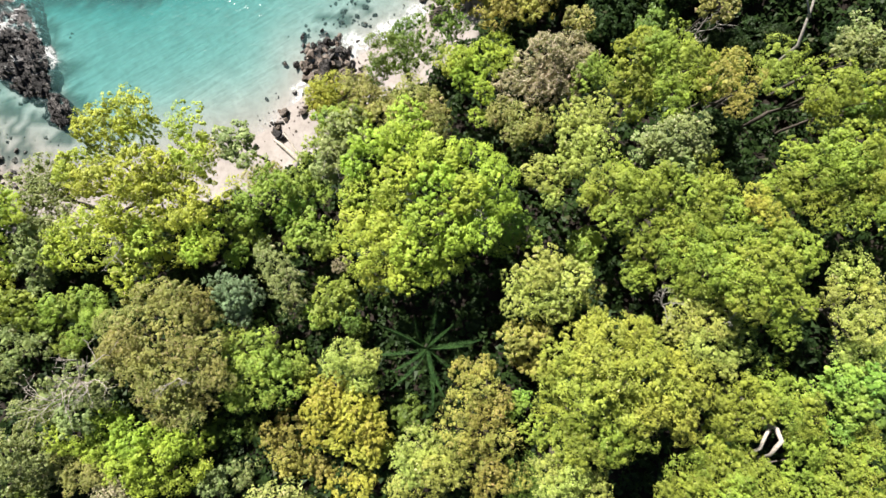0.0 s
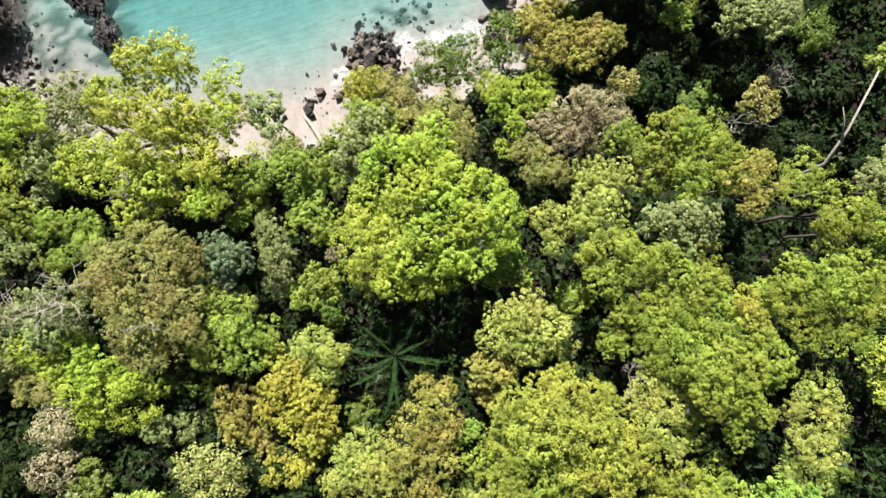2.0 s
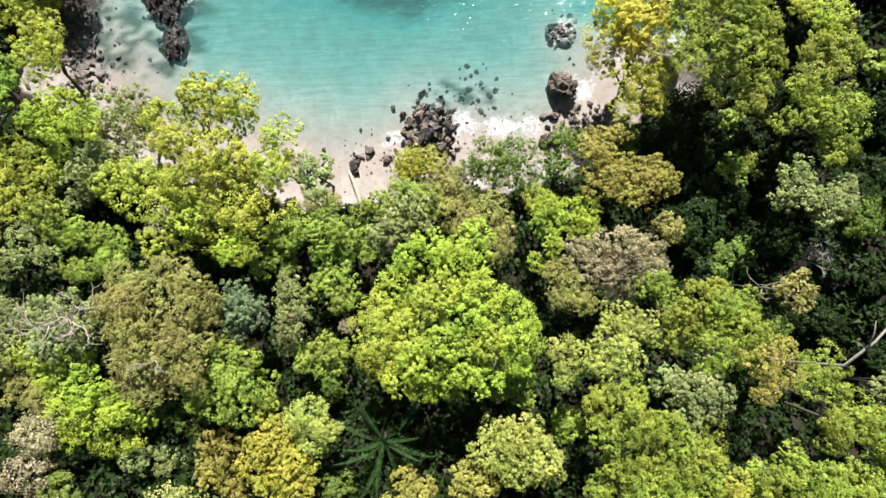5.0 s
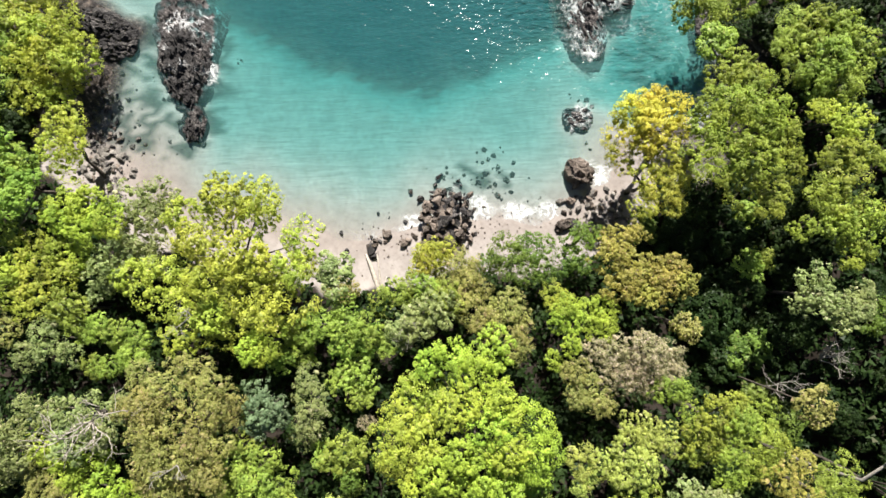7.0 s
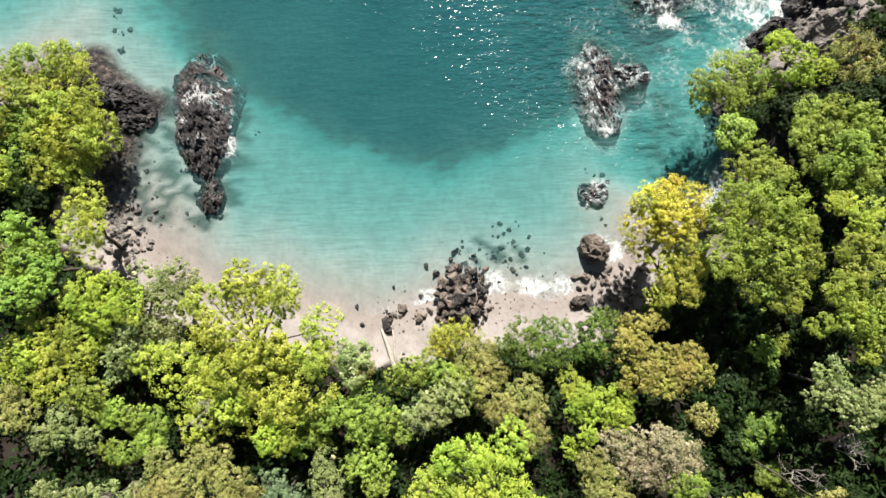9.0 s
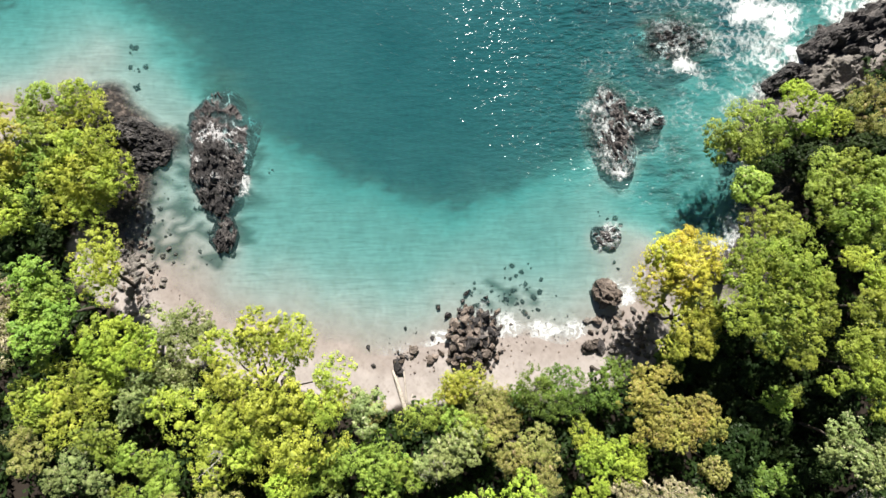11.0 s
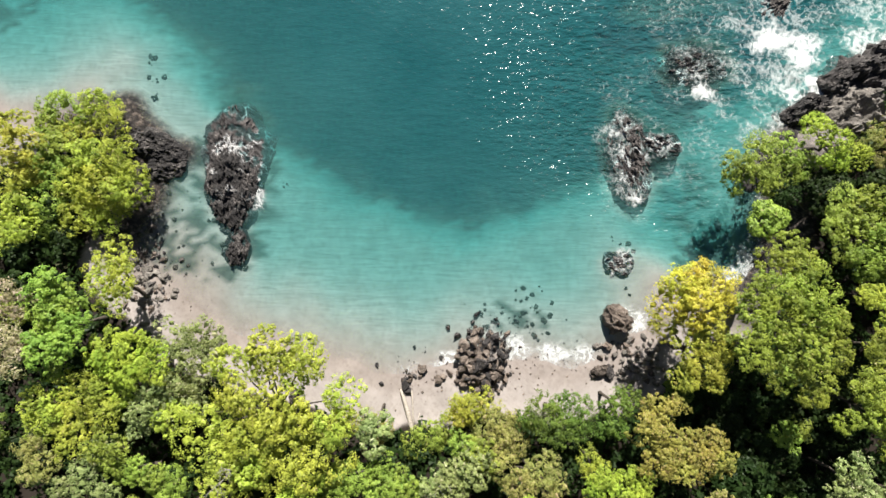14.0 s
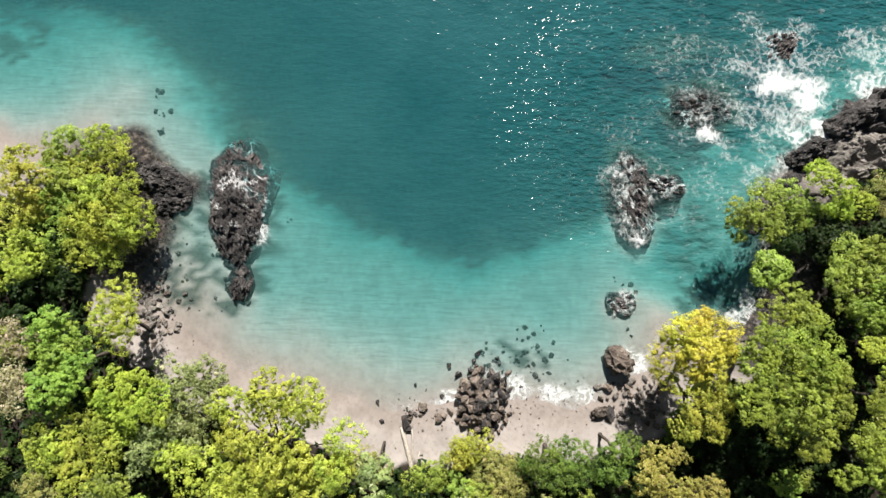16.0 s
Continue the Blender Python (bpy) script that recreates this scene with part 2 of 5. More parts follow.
    fine = noise_node(n, l, 1.7, 8.0, w, 0.72)
    foam = mask("foam")
    amount = math_node(n, l, "ADD", math_node(n, l, "MULTIPLY", foam, 1.08), math_node(n, l, "ADD", math_node(n, l, "MULTIPLY", net, 0.30), math_node(n, l, "MULTIPLY", fine, 1.05)))
    cover = math_node(n, l, "MULTIPLY", grey(n, l, amount, 1.18, 1.98), grey(n, l, foam, 0.02, 0.2))
    white = n.new("ShaderNodeBsdfDiffuse")
    white.inputs[0].default_value = (0.58, 0.60, 0.60, 1)
    top = n.new("ShaderNodeMixShader")
    l.new(cover, top.inputs[0])
    l.new(sea.outputs[0], top.inputs[1])
    l.new(white.outputs[0], top.inputs[2])
    l.new(top.outputs[0], out.inputs[0])
    return m


GROUND, WATER = make_ground(), make_water()

# ---- the lie of the land ----
SHORE = [(-900, -500), (-160, -60), (-105, -4), (-82.9, 10.2), (-79.2, 10.8), (-75.2, 13.6), (-70.6, 18.8), (-67.8, 20.7), (-61.4, 18.8), (-58.3, 19.0),
         (-58.7, 15.1), (-57.8, 11.3), (-57.2, 7.2), (-55.3, 4.0), (-48.9, 4.0), (-43.7, 3.1), (-39.4, 3.3), (-33.9, 5.7),
         (-26.8, 8.0), (-21.8, 9.2), (-18.3, 11.4), (-14.6, 14.4), (-12.8, 17.0), (-9.0, 19.9), (-4.4, 21.9), (0.6, 25.2),
         (2.9, 29.2), (4.2, 33.4), (3.6, 38.6), (6.4, 42.4), (11.0, 44.6), (11.6, 50.2), (9.2, 54.5), (4.4, 59.6),
         (4.8, 65.0), (6.6, 70.2), (8.0, 76.2), (13.0, 88.0), (60, 130), (900, 700)]
DEEP = [(-900, 60), (-112, 21), (-93, 24.5), (-87, 29.0), (-79, 32.0), (-72, 31.0), (-62, 29.6), (-50.5, 25.4), (-39.8, 26.9), (-29.9, 28.3), (-22.2, 31.3), (-17.8, 36.7), (-11.3, 45.3),
        (-6.9, 57.3), (-1.6, 66.4), (5.4, 87.6), (900, 900)]


def beside(line, x, y):
    """The distance to a line of points, and whether a place lies to its right (the landward side)."""
    best, right = np.full(x.shape, 1e9), np.zeros(x.shape, bool)
    a = np.array(line, float)
    for (ax, ay), (bx, by) in zip(a[:-1], a[1:]):
        dx, dy = bx - ax, by - ay
        f = np.clip(((x - ax) * dx + (y - ay) * dy) / (dx * dx + dy * dy), 0, 1)
        best = np.minimum(best, np.hypot(x - ax - f * dx, y - ay - f * dy))
    # even-odd count over the outline closed far to the south-east
    b = np.vstack([a, [(3000, 700), (3000, -3000), (-3000, -3000), (-3000, a[0, 1])]])
    for (ax, ay), (bx, by) in zip(b, np.roll(b, -1, 0)):
        cross = (ay > y) != (by > y)
        with np.errstate(divide="ignore", invalid="ignore"):
            right ^= cross & (x < ax + (y - ay) * (bx - ax) / (by - ay))
    return np.where(right, best, -best)


def waves(x, y, seed, size):
    """Smooth unevenness of about the given size in metres, between -1 and 1."""
    r = np.random.RandomState(seed)
    total = np.zeros(np.shape(x))
    for k in range(9):
        a, s, p = r.uniform(0, 6.283), size * r.uniform(0.6, 1.7), r.uniform(0, 6.283)
        total = total + np.sin((x * math.cos(a) + y * math.sin(a)) * 6.283 / s + p)
    return total / 4.2


def step(a, b, v):
    t = np.clip((v - a) / (b - a), 0, 1)
    return t * t * (3 - 2 * t)


def lie(x, y):
    """Height of the ground, the weed on the sea bed and the forest floor, from 0 to 1."""
    x, y = np.asarray(x, float), np.asarray(y, float)
    d = beside(SHORE, x, y) + 0.5 * waves(x, y, 3, 7.0)
    q = -beside(DEEP, x, y) + 1.1 * waves(x, y, 5, 9.0) + 0.6 * waves(x, y, 6, 3.0)
    out = np.maximum(-d, 0)
    bed = -(0.055 * np.minimum(out, 12) + 0.015 * out + 0.50 * step(3, 20, out)) - 1.5 * step(-4.5, 4.5, q) - 1.3 * step(4, 40, q) - 25 * step(60, 500, out)
    bed = bed - step(0.2, 2.5, out) * np.maximum(0.35 * step(14, 9, np.hypot(x + 60, y - 20)), 1.3 * step(40, 46, y) * step(-9, -2, x)) * step(60, 30, out)
    bed = bed - 0.7 * step(-72, -92, x) * step(0.5, 6, out)
    bed = bed * (1 - 0.5 * step(13, 5, np.hypot(x + 51, y - 6)))
    # a steep rocky foot on the east side of the cove
    cliff = step(36, 44, y - 0.15 * x) * step(-20, -5, x) * (1 - 0.7 * step(60, 68, y))
    land = np.minimum(0.13 * d, 1.1) + 1.4 * step(5, 12, d) + 5.2 * step(10, 42, d) + 3.0 * cliff * step(0.3, 3.5, d) + 20 * step(60, 400, d)
    # a shaded ravine that runs up into the hill
    along = np.clip(((x - 10) * 34 - (y - 29) * 15) / 1381, 0, 1)
    ravine = np.hypot(x - 10 - 34 * along, y - 29 + 15 * along)
    land = land - 7.5 * np.exp(-(ravine / 8.5) ** 2) * step(7, 14, d)
    land = np.where(d > 7, np.maximum(land, 0.9), land)
    land = land + 0.25 * step(5, 9, d) * waves(x, y, 9, 6.0)
    h = np.where(d > 0, land, bed)
    tufts = 0.6 * waves(x, y, 41, 2.0) + 0.6 * waves(x, y, 42, 4.5)
    beds = np.maximum(step(10, 4, np.hypot(x + 53.5, y - 10.0)), step(5.5, 1, np.hypot(x + 9.5, y - 25.5)))
    away = np.hypot((-0.56 * (x + 50.5) + 0.83 * (y - 18.5)) / 13.5, (0.83 * (x + 50.5) + 0.56 * (y - 18.5)) / 6.5)
    beds = np.maximum(beds, step(1.05, 0.8, away))
    # the bed at (5, 46.5) is part weed, part painted shade of the cliff trees
    beds = np.maximum(beds, np.maximum(step(4.5, 1, np.hypot((x + 45) * 1.3, y - 16)), np.maximum(step(7, 2, np.hypot(x + 1, y - 52)), np.maximum(step(6, 3, np.hypot(x - 5, y - 46.5)), step(9, 4, np.hypot(x + 93, y - 23))))))
    weed = np.where(d > 0, 0, np.maximum(step(-1.8, 2.0, q + 0.9 * waves(x, y, 44, 1.7)), 0.85 * step(0.15, 0.75, tufts + 0.7 * waves(x, y, 43, 1.1) + 1.1 * beds - 0.6) * step(0.0, 0.4, beds)))
    crag = np.maximum(cliff * step(38, 43, y), step(13, 9, np.hypot(x + 63, y - 14))) * step(-2.5, -0.5, d)
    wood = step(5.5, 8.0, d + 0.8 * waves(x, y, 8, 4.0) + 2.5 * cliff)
    return h, weed, wood, crag


def ground_at(x, y):
    return float(lie([x], [y])[0][0])


def spread(lo, hi, fine, far):
    inner = np.arange(lo, hi + fine, fine)
    outer, s, p = [], fine, 0.0
    while p < far:
        s *= 1.35
        p += s
        outer.append(p)
    outer = np.array(outer)
    return np.concatenate([(lo - outer)[::-1], inner, inner[-1] + outer])


def sheet(name, xs, ys, height, mat, **masks):
    gx, gy = np.meshgrid(xs, ys)
    nx, ny = len(xs), len(ys)
    me = bpy.data.meshes.new(name)
    co = np.column_stack([gx.ravel(), gy.ravel(), np.broadcast_to(height, gx.shape).ravel()])
    i = (np.arange(ny - 1)[:, None] * nx + np.arange(nx - 1)[None]).ravel()
    quads = np.column_stack([i, i + 1, i + nx + 1, i + nx])
    fill(me, co, quads)
    for key, value in masks.items():
        me.attributes.new(key, "FLOAT", "POINT").data.foreach_set("value", np.asarray(value, np.float32).ravel())
    me.materials.append(mat)
    me.shade_smooth()
    return new(name, me)


def fill(me, co, quads):
    """Loads vertices and faces of one kind into a mesh."""
    me.vertices.add(len(co))
    me.vertices.foreach_set("co", np.asarray(co, np.float32).ravel())
    me.loops.add(quads.size)
    me.loops.foreach_set("vertex_index", quads.astype(np.int32).ravel())
    me.polygons.add(len(quads))
    me.polygons.foreach_set("loop_start", np.arange(0, quads.size, quads.shape[1], dtype=np.int32))
    me.update(calc_edges=True)


xs, ys = spread(-100, 65, 0.85, 2400), spread(-45, 105, 0.85, 2400)
gx, gy = np.meshgrid(xs, ys)
bed, weed, wood, crag = lie(gx, gy)
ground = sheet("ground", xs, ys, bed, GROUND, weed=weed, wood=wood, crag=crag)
tagged(ground, "pale beach sand rising to leaf-littered forest floor", "ground", kind="structure")

# where the swell breaks: middle, reach and strength
# the last five, wide and faint: foam flecks that also paint in sun sparkle
BREAKS = [(-3.6, 76.8, 11.0, 0.66), (-2.6, 74.0, 3.6, 1.0), (2.0, 71.0, 8.0, 0.68), (4.0, 69.5, 3.0, 0.9), (-6.7, 63.2, 2.3, 1.0), (1.2, 75.2, 4.2, 1.0), (5.2, 72.4, 3.4, 0.95), (8.0, 80.5, 5.0, 0.8), (4.4, 66.5, 2.6, 0.75), (-12.6, 53.6, 3.8, 0.68), (-10.2, 51.2, 4.8, 0.72), (-7.2, 48.0, 3.8, 0.68), (-6.0, 47.0, 1.6, 0.95), (-7.0, 54.2, 3.4, 0.66), (-4.4, 52.5, 3.0, 0.5), (-1.5, 53.0, 5.0, 0.42),
          (-8.6, 65.4, 5.0, 0.58), (6.0, 84.0, 9.0, 0.66), (1.5, 62.0, 4.0, 0.6), (9.8, 45.6, 3.0, 0.8), (10.4, 48.6, 2.8, 0.82), (9.0, 53.0, 3.0, 0.7), (-54, 22.0, 2.6, 0.7), (-49.0, 18.0, 2.6, 0.72), (-47.3, 19.8, 2.4, 0.82), (-45.0, 11.0, 2.0, 0.6), (-51, 19.0, 6, 0.46), (-46, 12.5, 3.0, 0.42),
          (-14.6, 16.0, 2.6, 0.85), (-17.0, 12.4, 2.0, 0.6), (-8.0, 21.6, 3.2, 0.85), (-3.8, 23.4, 3.2, 0.9), (-0.4, 26.4, 2.8, 0.85), (2.2, 32.6, 3.0, 0.92), (3.4, 35.2, 2.6, 0.7), (-11.8, 20.6, 3.4, 0.62), (3.8, 33.5, 3.5, 0.62), (-3.1, 38.5, 2.8, 0.72), (-2.0, 27.5, 3.0, 0.42), (0, 72, 15, 0.60), (-7, 70, 17, 0.5), (-2, 58, 9, 0.5), (-10, 52, 10, 0.52), (-14, 70, 12, 0.47), (-15, 58, 10, 0.44)]
off = -(beside(SHORE, gx, gy) + 0.5 * waves(gx, gy, 3, 7.0))
depth = np.maximum(-bed, 0.0)
# rocks that stand close under the surface: middle, length, width, turn, water over them
SHOALS = [(-51.8, 20.8, 23.0, 12.0, 124, 1.3), (-51.8, 20.8, 18.5, 9.0, 124, 0.28), (-45.3, 12.4, 7.0, 4.6, 120, 0.3), (-9.6, 50.9, 15.0, 8.0, 134, 0.35), (-7.0, 54.6, 8.0, 5.0, 20, 0.4),
          (-9.0, 65.6, 11.0, 7.5, 30, 0.25), (-16.5, 70.0, 14.0, 5.0, 40, 2.3), (-3.1, 38.5, 5.5, 4.6, 20, 0.35)]
for sx, sy, long, wide, turn, over in SHOALS:
    c, k = math.cos(radians(turn)), math.sin(radians(turn))
    ring = np.hypot(((gx - sx) * c + (gy - sy) * k) / (long / 2), ((gy - sy) * c - (gx - sx) * k) / (wide / 2)) + 0.12 * waves(gx, gy, 71, 3.0)
    depth = np.where(ring < 1.15, depth + (np.minimum(depth, over) - depth) * step(1.15, 0.7, ring), depth)
foam = 0.34 * step(-1.5, 0.1, off) * step(3.0, 0.4, off) * (0.7 + 0.5 * step(-22, -10, gx)) * (0.75 + 0.5 * waves(gx, gy, 21, 11.0)) + 0.24 * step(7, 1, off) * step(-1, 0, off)
foam = foam * (1 - 0.6 * step(-57, -60, gx))
for bx, by, reach, power in BREAKS:
    far = np.hypot(gx - bx, gy - by) / reach
    foam = np.maximum(foam, power * step(1.25, 0.15, far + 0.3 * waves(gx, gy, 22, 4.0) + 0.12 * waves(gx, gy, 23, 2.2)))
calm = 0.24 + 0.08 * step(2, 30, off) + 0.6 * step(-40, 14, gx + 0.35 * gy - 20 + 10 * waves(gx, gy, 61, 24.0)) * step(5, 25, off)
calm = calm + 1.5 * step(-40, -8, gx) * step(36, 56, gy)
sea = sheet("water", xs, ys, 0.0, WATER, depth=depth, foam=np.clip(foam, 0, 1.2), chop=np.clip(calm, 0.05, 1.35))
tagged(sea, "clear turquoise sea with ripples and white foam", "water", kind="structure")


# ---- helpers for things ----
def part(name, me, mat, parent, label=""):
    if isinstance(me, bmesh.types.BMesh):
        bm, me = me, bpy.data.meshes.new(name)
        bm.to_mesh(me)
        bm.free()
    if mat is not None and not me.materials:
        me.materials.append(mat)
    ob = new(name, me)
    ob.parent = parent
    if label:
        ob["label"] = label
    return ob


def tube(bm, points, radii, sides=7):
    """A tapered limb along points."""
    rings = []
    for k, (p, r) in enumerate(zip(points, radii)):
        p = Vector(p)
        way = (Vector(points[min(k + 1, len(points) - 1)]) - Vector(points[max(k - 1, 0)])).normalized()
        q = way.to_track_quat("Z", "Y")
        rings.append([bm.verts.new(p + q @ Vector((r * math.cos(a), r * math.sin(a), 0))) for a in (6.2832 * j / sides for j in range(sides))])
    for a, b in zip(rings[:-1], rings[1:]):
        for j in range(sides):
            bm.faces.new((a[j], a[(j + 1) % sides], b[(j + 1) % sides], b[j]))
    bm.faces.new(rings[-1])
    bm.faces.new(rings[0][::-1])


def meshed(bm, name, mat, smooth=True):
    me = bpy.data.meshes.new(name)
    bm.to_mesh(me)
    bm.free()
    me.materials.append(mat)
    if smooth:
        me.shade_smooth()
    return me


# ---- trees ----
def unit(v):
    return v / np.maximum(np.linalg.norm(v, axis=-1, keepdims=True), 1e-6)


def crown_mesh(seed, R, bough, tufts, leaves, size, loose, flat):
    """A crown of boughs, each bough a heap of tufts, each tuft a rosette of single leaves. Returns the mesh and the boughs' places."""
    r = np.random.RandomState(seed)
    n = max(5, int(1.9 * (R / bough) ** 2))
    k = np.arange(n) + 0.5
    up = 1 - 1.12 * k / n                       # from the top down to just under the widest ring
    turn = 2.39996 * k + r.uniform(0, 6.28)
    side = np.sqrt(np.maximum(1 - up * up, 0))
    centre = np.column_stack([side * np.cos(turn), side * np.sin(turn), up])
    centre = centre * (R - bough * 0.75) * r.uniform(0.72, 1.12, (n, 1)) + r.normal(0, bough * 0.28, (n, 3))
    centre[:, 2] *= flat
    sizes = bough * r.uniform(0.65, 1.2, n)
    tc, tr, tn = [], [], []
    for c, s in zip(centre, sizes):
        m = max(6, int(tufts * (s / bough) ** 2))
        d = unit(r.normal(0, 1, (m, 3)))
        d[:, 2] = np.abs(d[:, 2]) * 0.95 - 0.22
        d = unit(d + unit(c[None]) * 0.35)
        tc.append(c + d * s * np.array([1, 1, 0.72]) * r.uniform(0.78, 1.08, (m, 1)))
        tr.append(np.full(m, s * 0.46) * r.uniform(0.7, 1.25, m))
        tn.append(d)
    tc, tr, tn = np.vstack(tc), np.concatenate(tr), np.vstack(tn)
    m = len(tc)
    d = unit(r.normal(0, 1, (m, leaves, 3)) + tn[:, None] * 0.6 + np.array([0, 0, 0.5]))
    base = tc[:, None] + d * tr[:, None, None] * r.uniform(0.55, 1.1, (m, leaves, 1))
    face = unit(d * 0.85 + tn[:, None] * 0.15 + np.array([0, 0, 0.4]) + r.normal(0, loose, (m, leaves, 3)))
    along = unit(np.cross(face, r.normal(0, 1, (m, leaves, 3))))
    along = unit(along + d * 0.25)
    across = np.cross(face, along)
    ln = size * r.uniform(0.65, 1.35, (m, leaves, 1))
    wd = ln * 0.36
    p0 = base - along * ln * 0.45 - across * wd
    p1 = base - along * ln * 0.45 + across * wd
    p2 = base + along * ln * 0.6 - face * ln * 0.10
    co = np.stack([p0, p1, p2], 2).reshape(-1, 3)
    quads = np.arange(len(co)).reshape(-1, 3)
    # leafy hearts of the boughs, so that no sky shows through their middles
    bm = bmesh.new()
    for c, s in zip(centre, sizes):
        bmesh.ops.create_icosphere(bm, subdivisions=1, radius=s * 0.42, matrix=Matrix.LocRotScale(Vector(c) - Vector((0, 0, s * 0.35)), Euler(r.uniform(0, 3, 3)), (1, 1, 0.62)))
    hv = np.array([v.co for v in bm.verts])
    bm.verts.index_update()
    tri = [[v.index for v in f.verts] for f in bm.faces]
    bm.free()
    me = bpy.data.meshes.new("crown")
    faces = [tuple(q) for q in (quads + len(hv)).tolist()]
    me.from_pydata(np.vstack([hv, co]).tolist(), [], tri + faces)
    return me, centre, sizes


def limbs_mesh(seed, centre, drop):
    """Limbs that fork from the trunk's head to the boughs."""
    r = np.random.RandomState(seed)
    bm = bmesh.new()
    foot = Vector((0, 0, -drop))
    for c in centre[:: max(1, len(centre) // 9)]:
        c = Vector(c)
        mid = foot.lerp(c, 0.5) + Vector((*r.normal(0, 0.18, 2), -0.12 * c.length))
        tube(bm, [foot, mid, c], [0.10, 0.06, 0.02], 5)
    return meshed(bm, "branchwork", BARK)


def trunk_mesh(seed):
    """A trunk one metre high, swelling at its foot."""
    r = np.random.RandomState(seed)
    bm = bmesh.new()
    pts = [(0, 0, -0.12), (0, 0, 0.03), (*r.normal(0, 0.10, 2), 0.35), (*r.normal(0, 0.14, 2), 0.7), (0, 0, 1)]
    tube(bm, pts, [0.34, 0.27, 0.20, 0.17, 0.14], 8)
    return meshed(bm, "trunk", BARK)


STYLES = {   # bough radius, tufts on a bough, leaves in a tuft, leaf length, looseness, flatness
    "tufted": (1.25, 13, 38, 0.25, 0.24, 0.70),
    "fine": (1.30, 17, 28, 0.21, 0.40, 0.75),
    "broad": (1.05, 11, 28, 0.33, 0.32, 0.80),
    "sparse": (1.0, 9, 26, 0.24, 0.45, 0.85),
}
CROWNS = {}
for style, (b, tf, lf, sz, lo, fl) in STYLES.items():
    for R in (1.5, 2.4):
        for v in range(2):
            seed = 100 * list(STYLES).index(style) + int(R * 10) + v
            me, centre, sizes = crown_mesh(seed, R, b * (0.8 if R < 2 else 1), tf * (0.7 if R < 2 else 1), lf, sz * (1.15 if R < 2 else 1), lo, fl)
            CROWNS[style, R, v] = (me, limbs_mesh(seed, centre, 0.55 * R))
TRUNKS = [trunk_mesh(k) for k in range(4)]
LOBES = {}
for style, (tf, lf, sz, lo, fl) in {"tufted": (8, 25, 0.17, 0.36, 0.86), "fine": (9, 25, 0.15, 0.50, 0.86), "broad": (7, 22, 0.22, 0.40, 0.92), "sparse": (6, 22, 0.185, 0.55, 0.95)}.items():
    LOBES[style] = [crown_mesh(900 + 10 * len(style) + v, 2.2, (0.82, 0.68, 0.95)[v % 3], tf, lf, sz, lo, fl)[0] for v in range(5)]
OF_KIND = {"L": "tufted tufted fine", "H": "tufted", "V": "tufted", "M": "fine", "C": "broad", "G": "broad tufted", "N": "broad", "O": "fine", "B": "sparse broad", "P": "fine tufted", "Y": "tufted", "Z": "tufted broad", "T": "sparse broad", "R": "fine", "D": "broad fine", "E": "broad fine"}
chance = random.Random(7)
STANDS = []


def grow(x, y, top, radius, kind, name="tree"):
    """One tree: its crown's top height and radius in metres."""
    radius *= 1.05
    top += chance.uniform(-1.8, 0.9)
    style = chance.choice(OF_KIND[kind].split())
    R = min((1.5, 2.4), key=lambda q: abs(math.log(q / radius)))
    me, limbs = CROWNS[style, R, chance.randrange(2)]
    bx, by = x, y
    for _ in range(12):                      # the foot stands on dry land, though the crown may hang over the water
        if beside(SHORE, np.array([bx]), np.array([by]))[0] > 2.5:
            break
        bx, by = (bx + 0.8, by) if y > 36 else (bx + 0.35, by - 0.75)
    z = ground_at(bx, by)
    if kind == "D":
        top, radius = min(top, z + 2.9), radius * 0.85
    s = radius / R
    flat = STYLES[style][5]
    middle = max(top - radius * flat * 0.98, z + radius * 0.7)
    root = new(name)
    root.location = (bx, by, z)
    leaf, label = LEAVES[kind]
    if name == "tree":
        tagged(root, label, "tree", "trees of the hillside forest")
    else:
        tagged(root, label.replace(" tree", " shrub"), "shrub", "shrubs under the forest")
    crown = part("crown", me, None, root)
    if not me.materials:
        me.materials.append(leaf)
    crown.material_slots[0].link = "OBJECT"
    crown.material_slots[0].material = leaf
    spin = Euler((chance.uniform(-0.12, 0.12), chance.uniform(-0.12, 0.12), chance.uniform(0, 6.28)))
    crown.matrix_basis = Matrix.LocRotScale((x - bx, y - by, middle - z), spin, (s * chance.uniform(0.92, 1.08), s * chance.uniform(0.92, 1.08), s))
    arms = part("branchwork", limbs, None, root)
    arms.matrix_basis = crown.matrix_basis
    stem = part("trunk", chance.choice(TRUNKS), None, root)
    fork, w = max(middle - z - 0.5 * radius, 0.4), 0.4 + 0.13 * radius
    head = Vector((x - bx, y - by, fork))
    stem.matrix_basis = head.to_track_quat("Z", "Y").to_matrix().to_4x4() @ Matrix.Diagonal((w, w, head.length, 1))
    STANDS.append((x, y, radius, top))
    return root


